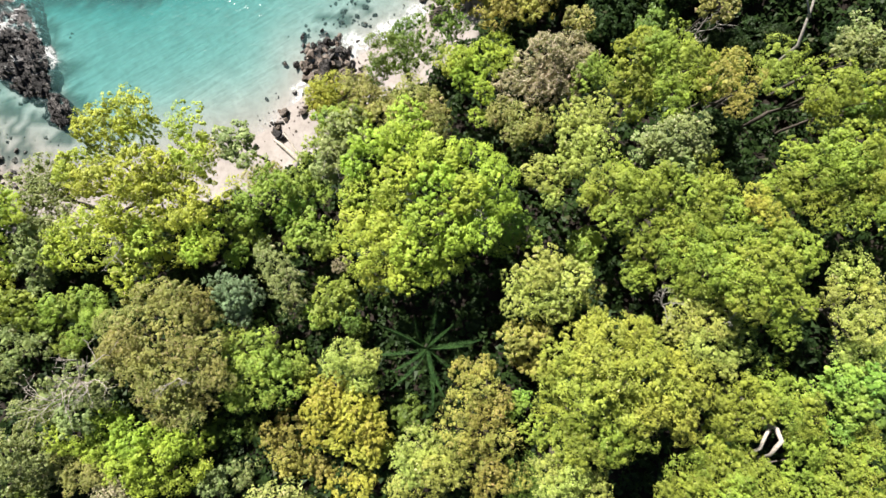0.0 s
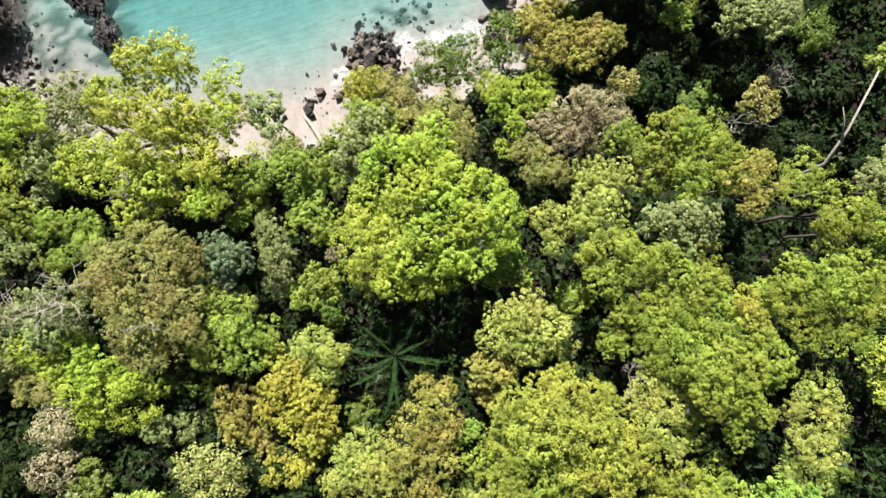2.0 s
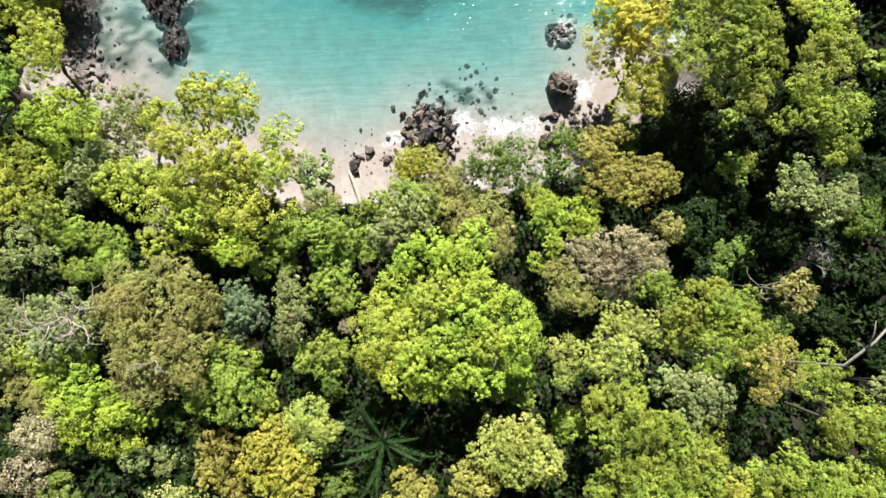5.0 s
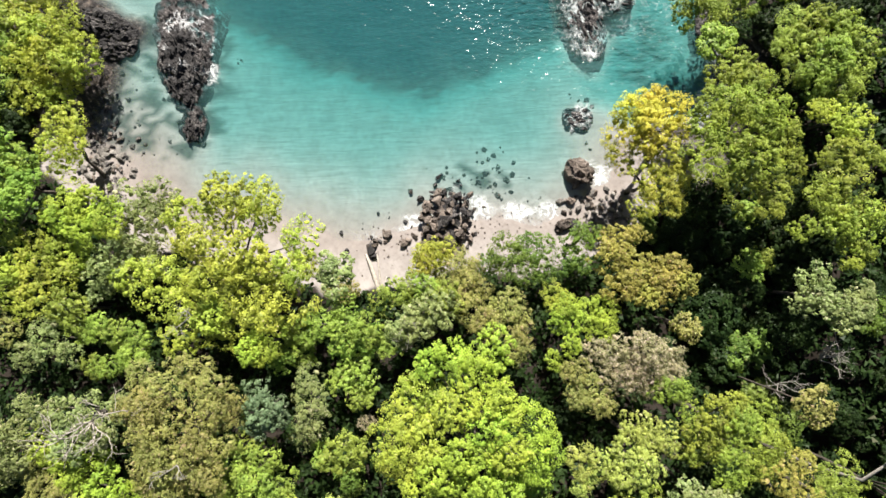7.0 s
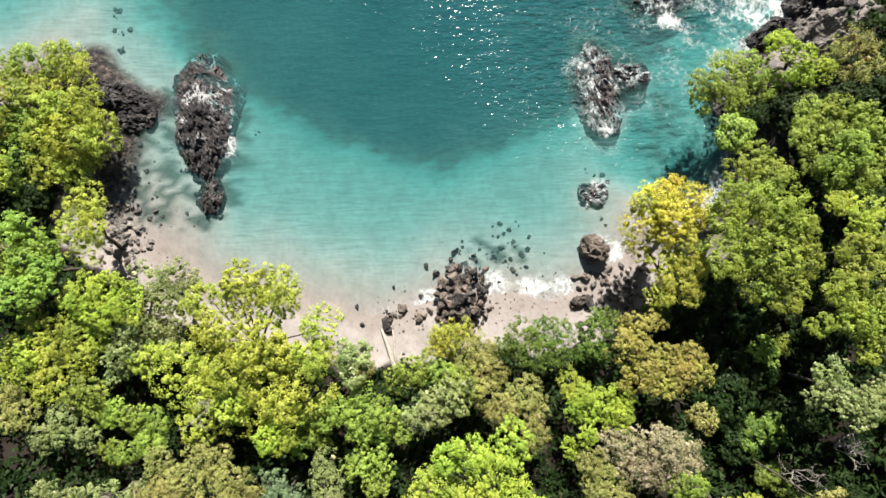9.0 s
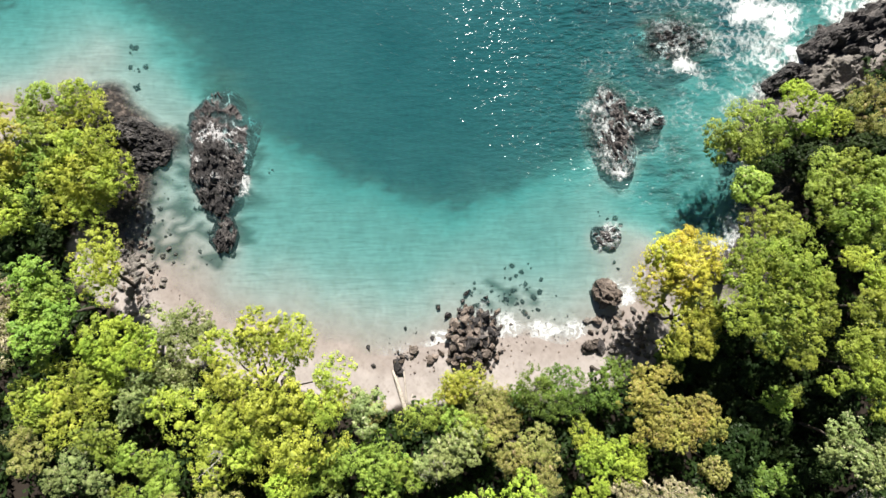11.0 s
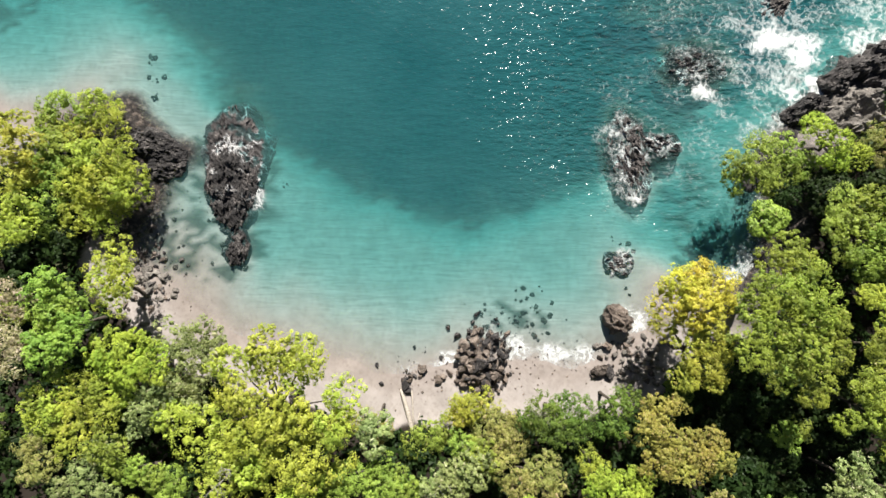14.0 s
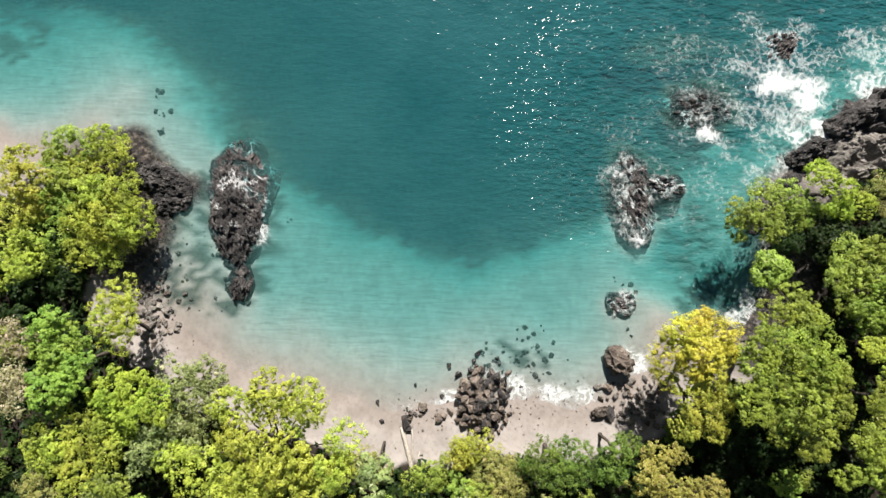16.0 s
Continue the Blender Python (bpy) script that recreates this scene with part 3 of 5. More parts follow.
def tree(kind, *lobes):
    """One tree whose crown is made of leafy boughs: the place, top height and radius of each, in metres."""
    style = chance.choice(OF_KIND[kind].split())
    x = sum(b[0] for b in lobes) / len(lobes)
    y = sum(b[1] for b in lobes) / len(lobes)
    mean = sum(b[2] for b in lobes) / len(lobes)
    bx, by = x, y
    for _ in range(16):                      # the foot stands on dry land, though the crown may hang over the water
        if beside(SHORE, np.array([bx]), np.array([by]))[0] > 2.5:
            break
        bx, by = (bx + 0.8, by) if y > 36 else (bx + 0.35, by - 0.75)
    z = ground_at(bx, by)
    root = new("tree")
    root.location = (bx, by, z)
    leaf, label = LEAVES[kind]
    tagged(root, label, "tree", "trees of the hillside forest")
    head = Vector((x - bx, y - by, max(0.5 * (mean - z), 0.8)))
    bm = bmesh.new()
    for lx, ly, top, r in lobes:
        me = chance.choice(LOBES[style])
        if not me.materials:
            me.materials.append(leaf)
        middle = max(top - r * 0.88, z + r * 0.6)
        bough = part("bough", me, None, root)
        bough.material_slots[0].link = "OBJECT"
        bough.material_slots[0].material = leaf
        spin = Euler((chance.uniform(-0.2, 0.2), chance.uniform(-0.2, 0.2), chance.uniform(0, 6.28)))
        k = 1.04 * r / 2.2
        bough.matrix_basis = Matrix.LocRotScale((lx - bx, ly - by, middle - z), spin, (k * chance.uniform(0.92, 1.1), k * chance.uniform(0.92, 1.1), k))
        tip = Vector((lx - bx, ly - by, middle - z - 0.2 * r))
        bend = head.lerp(tip, 0.5) + Vector((chance.gauss(0, 0.2), chance.gauss(0, 0.2), 0.1 * (tip - head).length))
        tube(bm, [head, bend, tip], [0.16, 0.09, 0.03], 5)
        STANDS.append((lx, ly, r, top))
    part("branchwork", meshed(bm, "branchwork", BARK), None, root)
    stem = part("trunk", chance.choice(TRUNKS), None, root)
    w = 0.45 + 0.35 * math.sqrt(len(lobes))
    stem.matrix_basis = head.to_track_quat("Z", "Y").to_matrix().to_4x4() @ Matrix.Diagonal((w, w, head.length, 1))
    return root


tree("L", (-32.7, 7.8, 13.1, 2.6), (-28.9, 9.2, 13, 2.5), (-28.7, 7.1, 11.7, 2.2), (-35.5, 3.9, 11.5, 2.4), (-32.6, 1.9, 13.2, 2), (-30.1, 2.1, 13.7, 2.6), (-27.5, 3, 13.9, 3), (-25.2, 3.1, 12.9, 2.8), (-24.3, 0.1, 13.4, 2.8), (-28.8, -0.5, 13.4, 2.5), (-33.6, -3.3, 12.5, 2.8), (-37.6, -5.1, 10.2, 2.3), (-30.3, -3.9, 12.4, 2.5), (-27.4, -3.9, 12.6, 2.8), (-28.7, -6.9, 12.1, 2.4), (-22.2, 4.7, 13, 1.9), (-22.8, 7.8, 12.6, 2.3), (-21.5, 5.9, 11.4, 1.6), (-21.8, 1.4, 12.4, 2.9), (-24.4, -3.4, 11.8, 2.4), (-32.3, 5.7, 11.5, 1.9))
tree("V", (-21.3, -2.2, 11.8, 2), (-21.7, -4.8, 12.6, 1.6), (-20, -4.3, 12.2, 1.4))
tree("G", (-17.1, 0.3, 10.5, 2.2), (-14.2, 1.9, 11.7, 1.9), (-12.4, 2.7, 10, 2), (-15.2, 3.6, 10.5, 1.5), (-18.8, -0.8, 9.1, 1.7))
tree("N", (-11.5, 1.6, 8.9, 1.9), (-9.4, 2.7, 8.9, 1.6), (-13.4, -0.2, 8.5, 1.6))
tree("G", (-10.6, -2.2, 10.1, 2.3), (-9, -3.7, 10.6, 1.7), (-12, -3.4, 9.8, 1.5))
tree("G", (-18, -3.6, 8.2, 2), (-18.6, -5.2, 9.3, 1.4))
tree("B", (-7.4, 8.1, 10.7, 2.5), (-8, 5.7, 10.4, 2.2), (-9.3, 4.6, 9.9, 1.7), (-6.3, 9.8, 9.5, 1.7))
tree("Z", (-10.5, 13.1, 7.5, 2.1), (-9.6, 14.3, 6.3, 1.6))
tree("O", (-5.4, 13.2, 7.9, 2.1), (-7.2, 14.2, 7.6, 1.7))
tree("V", (0, 8.4, 15.2, 2.3), (-3.4, 5.9, 16, 1.9), (-0.6, 5.7, 16.9, 2.1), (-4.9, 4.2, 15.2, 1.8), (3.1, 4.6, 17.4, 2.3), (6.3, 4.4, 16.8, 2.2), (8.4, 2.4, 17.2, 1.9), (2.6, 2.1, 17.8, 2.4), (5.7, 1, 18.2, 2.3), (9.1, 0.6, 15.9, 2), (-0.5, 2.4, 18, 2.1), (1.8, -1.1, 18.3, 1.9), (4.7, -2, 17.4, 2.3), (7.3, -2, 16.7, 2), (1.5, -4.1, 17.6, 2), (0.3, -6.8, 15.7, 1.7), (2.8, -6.3, 15.7, 1.7), (4.7, -4.4, 15.9, 1.8))
tree("L", (-1.5, 0.1, 14.6, 2.4), (-4.2, 0.9, 14.7, 2.2), (-3.9, -1.9, 14.9, 2.4), (-1, -2.8, 16.4, 2.3), (-1.4, -5.2, 14.7, 2.3), (-4, -4.4, 15.9, 1.8), (-2.7, -6.9, 13.6, 1.6))
tree("N", (10.6, -1, 13.7, 1.8), (12.2, -2.4, 12.9, 1.4), (9.6, -3, 12.5, 1.4))
tree("P", (13.3, 3.5, 15.4, 1.7), (14.8, 4.5, 15.3, 1.4), (14.2, 1.6, 15, 1.3))
tree("P", (16, 9.6, 16, 1.7), (16, 7.1, 16.4, 2.1), (17.7, 6.1, 16.8, 1.8), (16.8, 4.5, 16.7, 1.4), (18.9, 9.7, 16.2, 1.4), (17.6, 8.5, 15.9, 1.5))
tree("H", (20.8, 14.4, 18.1, 1.9), (22, 16.1, 17.4, 1.5), (23.1, 14.6, 18.6, 1.8), (25.5, 16, 16.7, 1.7), (25.3, 13.2, 18.3, 2.1), (23.2, 12.6, 17.3, 2.2), (20.9, 11.9, 17.7, 1.9), (28.1, 14.5, 16.2, 1.7), (28.5, 12.8, 15.8, 1.6), (24.2, 10.6, 18.3, 1.9), (22.2, 10.6, 16.3, 2), (19.9, 12.8, 16.4, 1.3))
tree("T", (28.7, 12.5, 18.4, 1.6), (30.7, 14.7, 16.7, 1.3), (31.4, 12, 17, 1.4), (30.3, 10, 17.9, 1.2))
tree("B", (23.9, 6.6, 18.9, 1.9), (25.6, 7.6, 19, 1.6), (22.5, 6.3, 17.1, 1.7), (26.7, 6, 18.1, 1.4), (25.2, 4.7, 18, 1.7))
tree("H", (18.4, 1.9, 18.7, 1.9), (19.8, 3.6, 17.4, 1.7), (20.3, 1.6, 20.4, 1.9), (17.9, 1.1, 16.8, 1.7), (22.4, 2.6, 20.1, 1.9), (22.2, 0.3, 19.2, 2.1), (24.7, 1.7, 19.3, 2), (19, -0.8, 19.6, 1.7), (24.1, -1.3, 19.3, 1.9), (27.4, 4, 17.8, 1.7), (28.4, 2.3, 18.6, 1.7), (27.3, 0.8, 18.9, 1.9), (27, -1.2, 18.5, 2), (29.2, 0.2, 18.9, 1.7), (23.8, -3.2, 18.9, 1.9), (21.9, -3.2, 18.5, 1.8), (21.7, -5.8, 17.5, 1.5), (24.9, -3.3, 19.7, 1.9), (24.8, -5.8, 18.5, 1.6))
tree("H", (28, -3.2, 18.5, 2), (29.6, -2.8, 19.9, 1.8), (32, -1.8, 19.2, 1.8), (33.6, -1.9, 19.8, 1.7), (34.6, -2.9, 20.4, 1.7), (30.1, -4.3, 21.4, 1.8), (27.9, -5.2, 21.2, 1.8), (32.5, -4.8, 21.4, 1.8), (26.7, -5.7, 19.8, 1.7), (29.3, -6.2, 21.3, 1.8), (31.3, -6.2, 21, 1.8), (35.7, -4.6, 19.2, 1.3), (33.3, -7.2, 20.7, 1.5), (35.9, -8.3, 18.9, 1.3), (32.7, -8.7, 19.3, 1.6), (34.5, -10.4, 18.7, 1.4), (29.7, -8.1, 21.1, 1.7))
tree("Z", (31.6, 1.7, 18.8, 1.1), (31.8, -0.1, 19.8, 1.3), (31, 0.6, 19.3, 0.9))
tree("P", (25.4, -9.1, 18.4, 1.7), (27.3, -7.8, 17.5, 1.5), (24.5, -10.5, 18.9, 1.2), (27.8, -9.8, 18.5, 1.8), (29.2, -8.8, 18.6, 1.5), (26.8, -11.8, 18.4, 1.6), (29.9, -12.5, 17.2, 1.5), (30, -14, 17.2, 1.1), (31.5, -11.5, 17, 1.4), (26.6, -7.1, 16.5, 1.2))
tree("H", (35.5, 2.6, 16.4, 1.9), (36.6, 5, 17.8, 1.8), (36.2, 6.2, 16.7, 1.3), (37.1, 3.7, 19.1, 1.7), (35.8, 2.6, 18.1, 1.7), (38.2, 6, 19.8, 1.9), (40.6, 6.6, 19.3, 2.1), (38.9, 4.5, 20.1, 2.1), (44.1, 5, 17.5, 1.9), (38.8, 3.2, 19, 1.9), (42, 2.8, 18.1, 2), (37.9, 1.2, 18.6, 1.6), (40, 0.7, 18.5, 1.7), (43.5, 1, 17.7, 1.3), (38.8, -0.5, 17.7, 1.1), (44.5, 9.2, 16.1, 1.4), (38.8, 9.1, 17, 1.3))
tree("H", (38.6, 11.9, 18.2, 1.9), (37.8, 13.3, 16.1, 1.3), (41.1, 12, 16.7, 1.6), (38, 10.7, 17.2, 1.4), (41.8, 13.3, 16.3, 1.1))
tree("V", (43.1, 11.9, 18.3, 1.6), (43.6, 11, 17.2, 1.4))
tree("G", (35.3, 15.1, 16, 1.7), (34.8, 13.3, 16, 1.4))
tree("B", (43.6, 16.4, 16.6, 2.1), (42.9, 18.2, 16, 1.7), (44.9, 14.7, 16.3, 1.6), (41.4, 16.4, 16.4, 1.4))
tree("P", (42.3, -4.8, 16.2, 2), (39.6, -6.9, 17.2, 1.3), (43.4, -6.9, 17, 2), (40.1, -9.3, 18.7, 1.7), (42.4, -9.8, 18.6, 1.8), (40.5, -12, 17.3, 1.3), (43.5, -12.7, 16.6, 1.8))
tree("N", (40.3, -14.7, 17.8, 1.8), (42.4, -15, 17.7, 1.9), (39.6, -15.8, 16.3, 1.2), (41.2, -17, 17.7, 1.7), (40.7, -19.3, 16.9, 1.4))
tree("M", (17.7, -10.3, 18.6, 1.4), (16.7, -11.8, 18.7, 1.8), (14.5, -13.1, 19.5, 1.7), (15.1, -15.2, 19, 1.9), (13.7, -14.8, 18.2, 1.2), (18.4, -11.4, 21.1, 1.9), (20.7, -10.6, 19.9, 1.3), (21.7, -12.1, 19.9, 1.8), (18.7, -13.7, 21.8, 2.2), (21.5, -14.4, 20.6, 2.3), (24.5, -13.7, 19.1, 2), (26.2, -14.6, 19.5, 1.8), (24.5, -16.2, 19.2, 2.1), (27.3, -16.4, 18.1, 1.3), (17, -13.3, 21, 2), (17.1, -15.8, 20.6, 2), (19.9, -17.1, 19.5, 2.2), (22.1, -17.4, 20.1, 2.1), (25, -18.2, 19, 1.8), (26, -19.9, 17.9, 1.2), (21.8, -10.3, 18.8, 1.1))
tree("H", (16.5, -18.6, 19.2, 2), (14.5, -18.2, 17, 1.8), (13.4, -20.2, 17.2, 1.7), (18.6, -19.8, 18.7, 2.1), (21.2, -19.6, 18.4, 1.8), (15.3, -21.6, 17.8, 1.8), (16.9, -21.2, 19.3, 1.7), (20, -21.6, 17.5, 1.6))
tree("P", (14.3, -23.6, 17.7, 1.7), (16.3, -24.1, 17.8, 1.9), (18.5, -25.4, 17.1, 1.6), (14.7, -25.4, 18.2, 1.7))
tree("H", (32.3, -16.6, 17.5, 1.8), (34.9, -15.8, 16.8, 2.1), (37.1, -16.9, 16.6, 2.1), (31.3, -17.3, 16.4, 1.5), (29.6, -18, 17.6, 1.4), (32.8, -17.6, 18.2, 1.6), (37.1, -18, 17.9, 1.8), (35.2, -17.7, 17.7, 1.3), (31, -21.2, 15.9, 1.6), (31, -19.2, 17.6, 1.3), (29.2, -21.5, 16.3, 1.4), (37.6, -20.8, 17.1, 1.9), (36.8, -19.5, 16.9, 1.3))
tree("H", (31.9, -22.8, 17.2, 1.9), (37.6, -23.2, 16.3, 1.9), (40, -22.3, 15.7, 1.5), (30, -23.9, 17, 1.9), (27.4, -23.5, 16.9, 1.9), (26.6, -25.2, 16.2, 1.5), (25.3, -25.8, 16.6, 1.3), (28, -25.7, 17.6, 1.7), (30.6, -24.8, 18.4, 1.9), (33.4, -24.2, 18, 1.7), (36.5, -25.7, 16.4, 1.8), (33.1, -26.3, 16.6, 1.5))
tree("H", (40.7, -23.4, 17.1, 2.1), (43.4, -22.7, 16.3, 2), (43.7, -25.2, 16.6, 2.1), (40.8, -26, 16.8, 1.9), (39.1, -24.9, 16.8, 1.4), (43.7, -20.7, 15.8, 1.7))
tree("P", (13.3, -5.2, 15.7, 1.9), (11.9, -6.4, 13.9, 1.7), (15.1, -5.3, 14.7, 1.8), (16.4, -6.6, 16, 1.9), (12.9, -8, 14.6, 2), (15.6, -8, 15.2, 1.9), (18.3, -7.5, 13.1, 1.4), (14.6, -9.4, 14, 1.5), (11.2, -9.1, 14.8, 1.4))
tree("T", (11.9, -12.5, 13.8, 1.8), (13.8, -12.1, 12.6, 1.3), (12.2, -14.5, 11.9, 1.6), (13.3, -15.2, 12, 1.4))
tree("T", (6.4, -16.2, 12, 1.6), (8, -17.5, 14, 1.8), (8.6, -15.5, 12.6, 1.3), (6.3, -19.2, 13.7, 1.6), (9, -19.6, 14.3, 1.8), (8, -22, 13.7, 2), (10.2, -18.1, 13.3, 1), (5.7, -21.6, 14.9, 1.7), (10.1, -22.2, 14.6, 1.5), (7.4, -25.1, 13, 1.9), (9.6, -26, 13.2, 1.7), (11.4, -26.7, 12.8, 1.4), (8.6, -28.4, 11.7, 1.5))
tree("N", (11.5, -19.5, 12.4, 1.3), (12.3, -18.9, 11.3, 1))
tree("P", (1.8, -23.8, 13.5, 2.1), (4, -24, 12.8, 1.9), (1.3, -25.7, 14.4, 2.2), (4, -25.8, 14.1, 2.2), (5.7, -25.7, 12.6, 1.5), (2.9, -28.1, 12.5, 2.1), (-0, -28.2, 12, 1.5))
tree("P", (-5.7, -14.9, 12.8, 1.8), (-3.7, -15.2, 13.9, 1.5), (-6.5, -15.7, 14, 1.4), (-3.9, -17.1, 13, 1.8), (-2.8, -14.8, 13.1, 1))
tree("Z", (-9.7, -18.3, 10.6, 1.7), (-7.1, -19.2, 11.8, 2.1), (-4.6, -19.6, 12.7, 2), (-8, -20.6, 12.9, 1.9), (-5.1, -21.7, 12.9, 2), (-2.9, -20.9, 11.7, 1.5), (-2.8, -22.9, 12.8, 1.8), (-6.5, -23.8, 11.6, 1.5), (-3.5, -24.8, 12, 1.6), (-1.8, -24.5, 11.2, 1.3), (-8.7, -23.1, 12, 1.4))
tree("T", (-12.3, -23.3, 10, 2), (-11.3, -25.4, 9.2, 1.7), (-13.7, -24.7, 9.2, 1.5), (-10, -27, 9.5, 1.7), (-8.1, -27.6, 9.5, 1.6), (-12.1, -26.6, 10.4, 1.5), (-6.5, -28, 8.6, 1.5))
tree("Z", (-6.3, -29.5, 9.8, 1.9), (-3.7, -28.9, 10.5, 1.6))
tree("G", (-14.5, -13.6, 12.1, 1.6), (-16.8, -13.9, 12.2, 1.5), (-16.8, -15.6, 12.5, 2.2), (-13.6, -16, 13.2, 2.2), (-12.1, -15.9, 10.7, 1.8), (-15.3, -17.7, 13.2, 2.1), (-12.7, -17.9, 12.4, 1.8), (-17.9, -18, 11.6, 1.5), (-10.5, -16.3, 11.5, 1.1), (-16.3, -19.6, 12, 1.5))
tree("O", (-25.9, -9.7, 13, 2), (-22.7, -9.3, 14.4, 1.8), (-20.5, -9.9, 14.2, 1.8), (-19.8, -11.4, 13.2, 1.5), (-21.2, -11.2, 15.1, 1.8), (-26.6, -11.8, 14.4, 1.7), (-30, -12.6, 12.6, 1.6), (-26.7, -13.9, 15.3, 2), (-24.8, -14.5, 14.7, 2.1), (-28.4, -15.2, 14.2, 1.7), (-25.8, -16.7, 14.9, 2.2), (-23.6, -17.3, 14.8, 2.1), (-21, -14.4, 15.5, 1.9), (-19.2, -14.5, 14.7, 1.9), (-20.5, -16.8, 14.5, 2.1), (-17.9, -16.7, 14.9, 1.7), (-22.5, -19.2, 13.9, 2.2), (-20, -19.5, 12.9, 1.9), (-21.4, -21, 13.5, 1.9), (-24.5, -18.8, 15, 1.7), (-23.4, -20.8, 13.8, 1.5))
tree("C", (-17, -9.1, 13.5, 1.8), (-15.8, -8.9, 12.6, 1.5), (-18.3, -8, 12.7, 1.4), (-16.8, -11, 12.1, 1.4))
tree("B", (-13.3, -6.4, 10.8, 1.8), (-12.5, -8.7, 11.3, 1.8), (-14.9, -5.2, 9.6, 1.5), (-11.8, -10.1, 9.7, 1.5))
tree("G", (-7.7, -9.6, 11.5, 2.1), (-9.3, -11.3, 9.8, 1.7), (-6.6, -8.2, 10.7, 1.2))
tree("E", (-5.8, -11.2, 10.8, 1.6), (-5, -12.5, 9.9, 1.4))
tree("R", (-7.1, -5.8, 9.8, 1))
tree("G", (-36.9, -11.3, 11.3, 1.7), (-35.1, -11, 11.2, 1.4), (-38.7, -13.1, 9.7, 1.5))
tree("G", (-33.6, -10.5, 10.6, 1.8), (-32.1, -12.2, 11.3, 1.5), (-33.7, -13.9, 11.5, 1.4), (-35.6, -15.4, 10.5, 1.3))
tree("B", (-42.3, -13.1, 9.4, 1.9), (-41.5, -15.2, 10.9, 1.8), (-38.6, -15.1, 11.3, 1.4), (-43.1, -18.5, 9.7, 1.6))
tree("B", (-31.4, -18, 14.1, 2.1), (-34, -19.3, 13.6, 1.9), (-29.8, -16.6, 12.8, 1.6), (-29.4, -19, 14.4, 1.7), (-35.7, -21.2, 12.7, 1.6), (-32, -21.4, 14, 2), (-38.7, -22, 11.9, 1.5), (-28.6, -16.2, 11.9, 1.2))
tree("V", (-34.5, -24.3, 12.1, 1.9), (-30.5, -23.2, 12.1, 2.2), (-26.8, -23.6, 14.2, 2.2), (-31.4, -25.4, 12.2, 1.8), (-24.7, -25.4, 13.8, 2.1), (-27.5, -26.4, 13.7, 1.7), (-23.7, -23.2, 13.4, 1.7), (-22, -27.1, 12.4, 2.2), (-22.5, -24.3, 13.6, 1.7), (-26.1, -28.3, 12.4, 2), (-20.8, -24.2, 12.1, 1.5))
tree("O", (-35, -27.5, 11.4, 1.8), (-32.8, -28.4, 12, 1.9), (-30.7, -27.7, 12.2, 1.5))
tree("B", (-38.6, -25.5, 13.6, 2.2), (-36.6, -25.7, 13.1, 1.9), (-40.4, -28.4, 12.2, 2.2), (-37, -28.5, 11.8, 1.8), (-38.4, -24.2, 12.2, 1.5))
tree("B", (-18.2, -28.5, 10.4, 2), (-16.5, -28, 10, 1.6), (-19.5, -28.6, 11.3, 1.5))
tree("E", (-18.8, -24.1, 7.7, 2.1), (-20.2, -24.4, 8.5, 1.6), (-16.2, -23.5, 7.6, 1.7))
tree("V", (7.8, 16.8, 11.4, 1.9), (9, 18.2, 10.6, 1.6), (6.6, 15.1, 10.9, 1.7), (9.5, 16.1, 11.2, 1.4), (5.4, 14.5, 10.7, 1.4), (7.7, 12.8, 11.3, 1.4), (7.2, 10.5, 9.7, 1.1))
tree("R", (13.8, 16.2, 14.2, 2.2), (16.2, 17, 13.5, 1.9), (11.7, 14.9, 13.1, 2.2), (14.4, 14, 14, 2.3), (17.3, 15.8, 13.1, 1.5), (12.9, 12.7, 12.8, 2.1), (15.9, 12.8, 12.1, 1.8), (10.1, 13.7, 11.4, 1.6))
tree("G", (17.8, 13.9, 13.6, 1.6), (18.3, 14.6, 14.4, 1.1))
tree("O", (9.5, 10.6, 11.6, 1.6), (11.8, 9.6, 12.2, 2.1), (13.4, 9.2, 12.5, 1.6), (10.9, 8.3, 11.5, 1.5))
tree("O", (2.4, 10.8, 11.3, 1.7), (3, 9.1, 10.9, 1.4))
tree("Z", (-10, 13.2, 6.4, 1.6), (-10.5, 12, 7.1, 1.2))
tree("O", (-6.9, 11.9, 6.3, 2), (-5.5, 14.6, 7.3, 1.6), (-3.6, 12.7, 7.3, 1.6))
tree("O", (-3.3, 10.5, 9.3, 2.1), (-0.3, 12.7, 10.2, 2.1), (-1.1, 10.2, 10.6, 1.9), (2.1, 12.5, 9.6, 1.7))
tree("G", (-6.6, 10, 9.3, 2), (-9, 10.1, 9.3, 1.5))
tree("E", (-3.2, 17.9, 9.2, 2.3), (-0.7, 20.1, 8.7, 2.2), (-0.6, 17.3, 9.4, 2.3), (1.9, 19, 7.3, 2), (-4.2, 16.2, 7.5, 1.5))
tree("E", (3.2, 23.3, 9.2, 2), (3.9, 21.3, 8.3, 1.8), (3.9, 25.1, 8.1, 1.3))
tree("L", (4, 16.4, 10, 1.6), (5, 16.3, 11.4, 1.3))
tree("T", (6.6, 25.6, 10.1, 1.8), (7.7, 27, 10.3, 1.3), (6.6, 23.1, 11.9, 2.2), (9.6, 23.3, 11.3, 2.2), (9, 21.1, 12.3, 2), (12.1, 24.1, 11.1, 2.1), (13.5, 26.1, 10.2, 1.8), (13.9, 23.6, 10.9, 1.9), (11.9, 21.8, 11, 1.6), (14.9, 25.1, 11, 1.3))
tree("G", (22, 31.3, 7.5, 1.7), (23.1, 32.7, 7, 1.4))
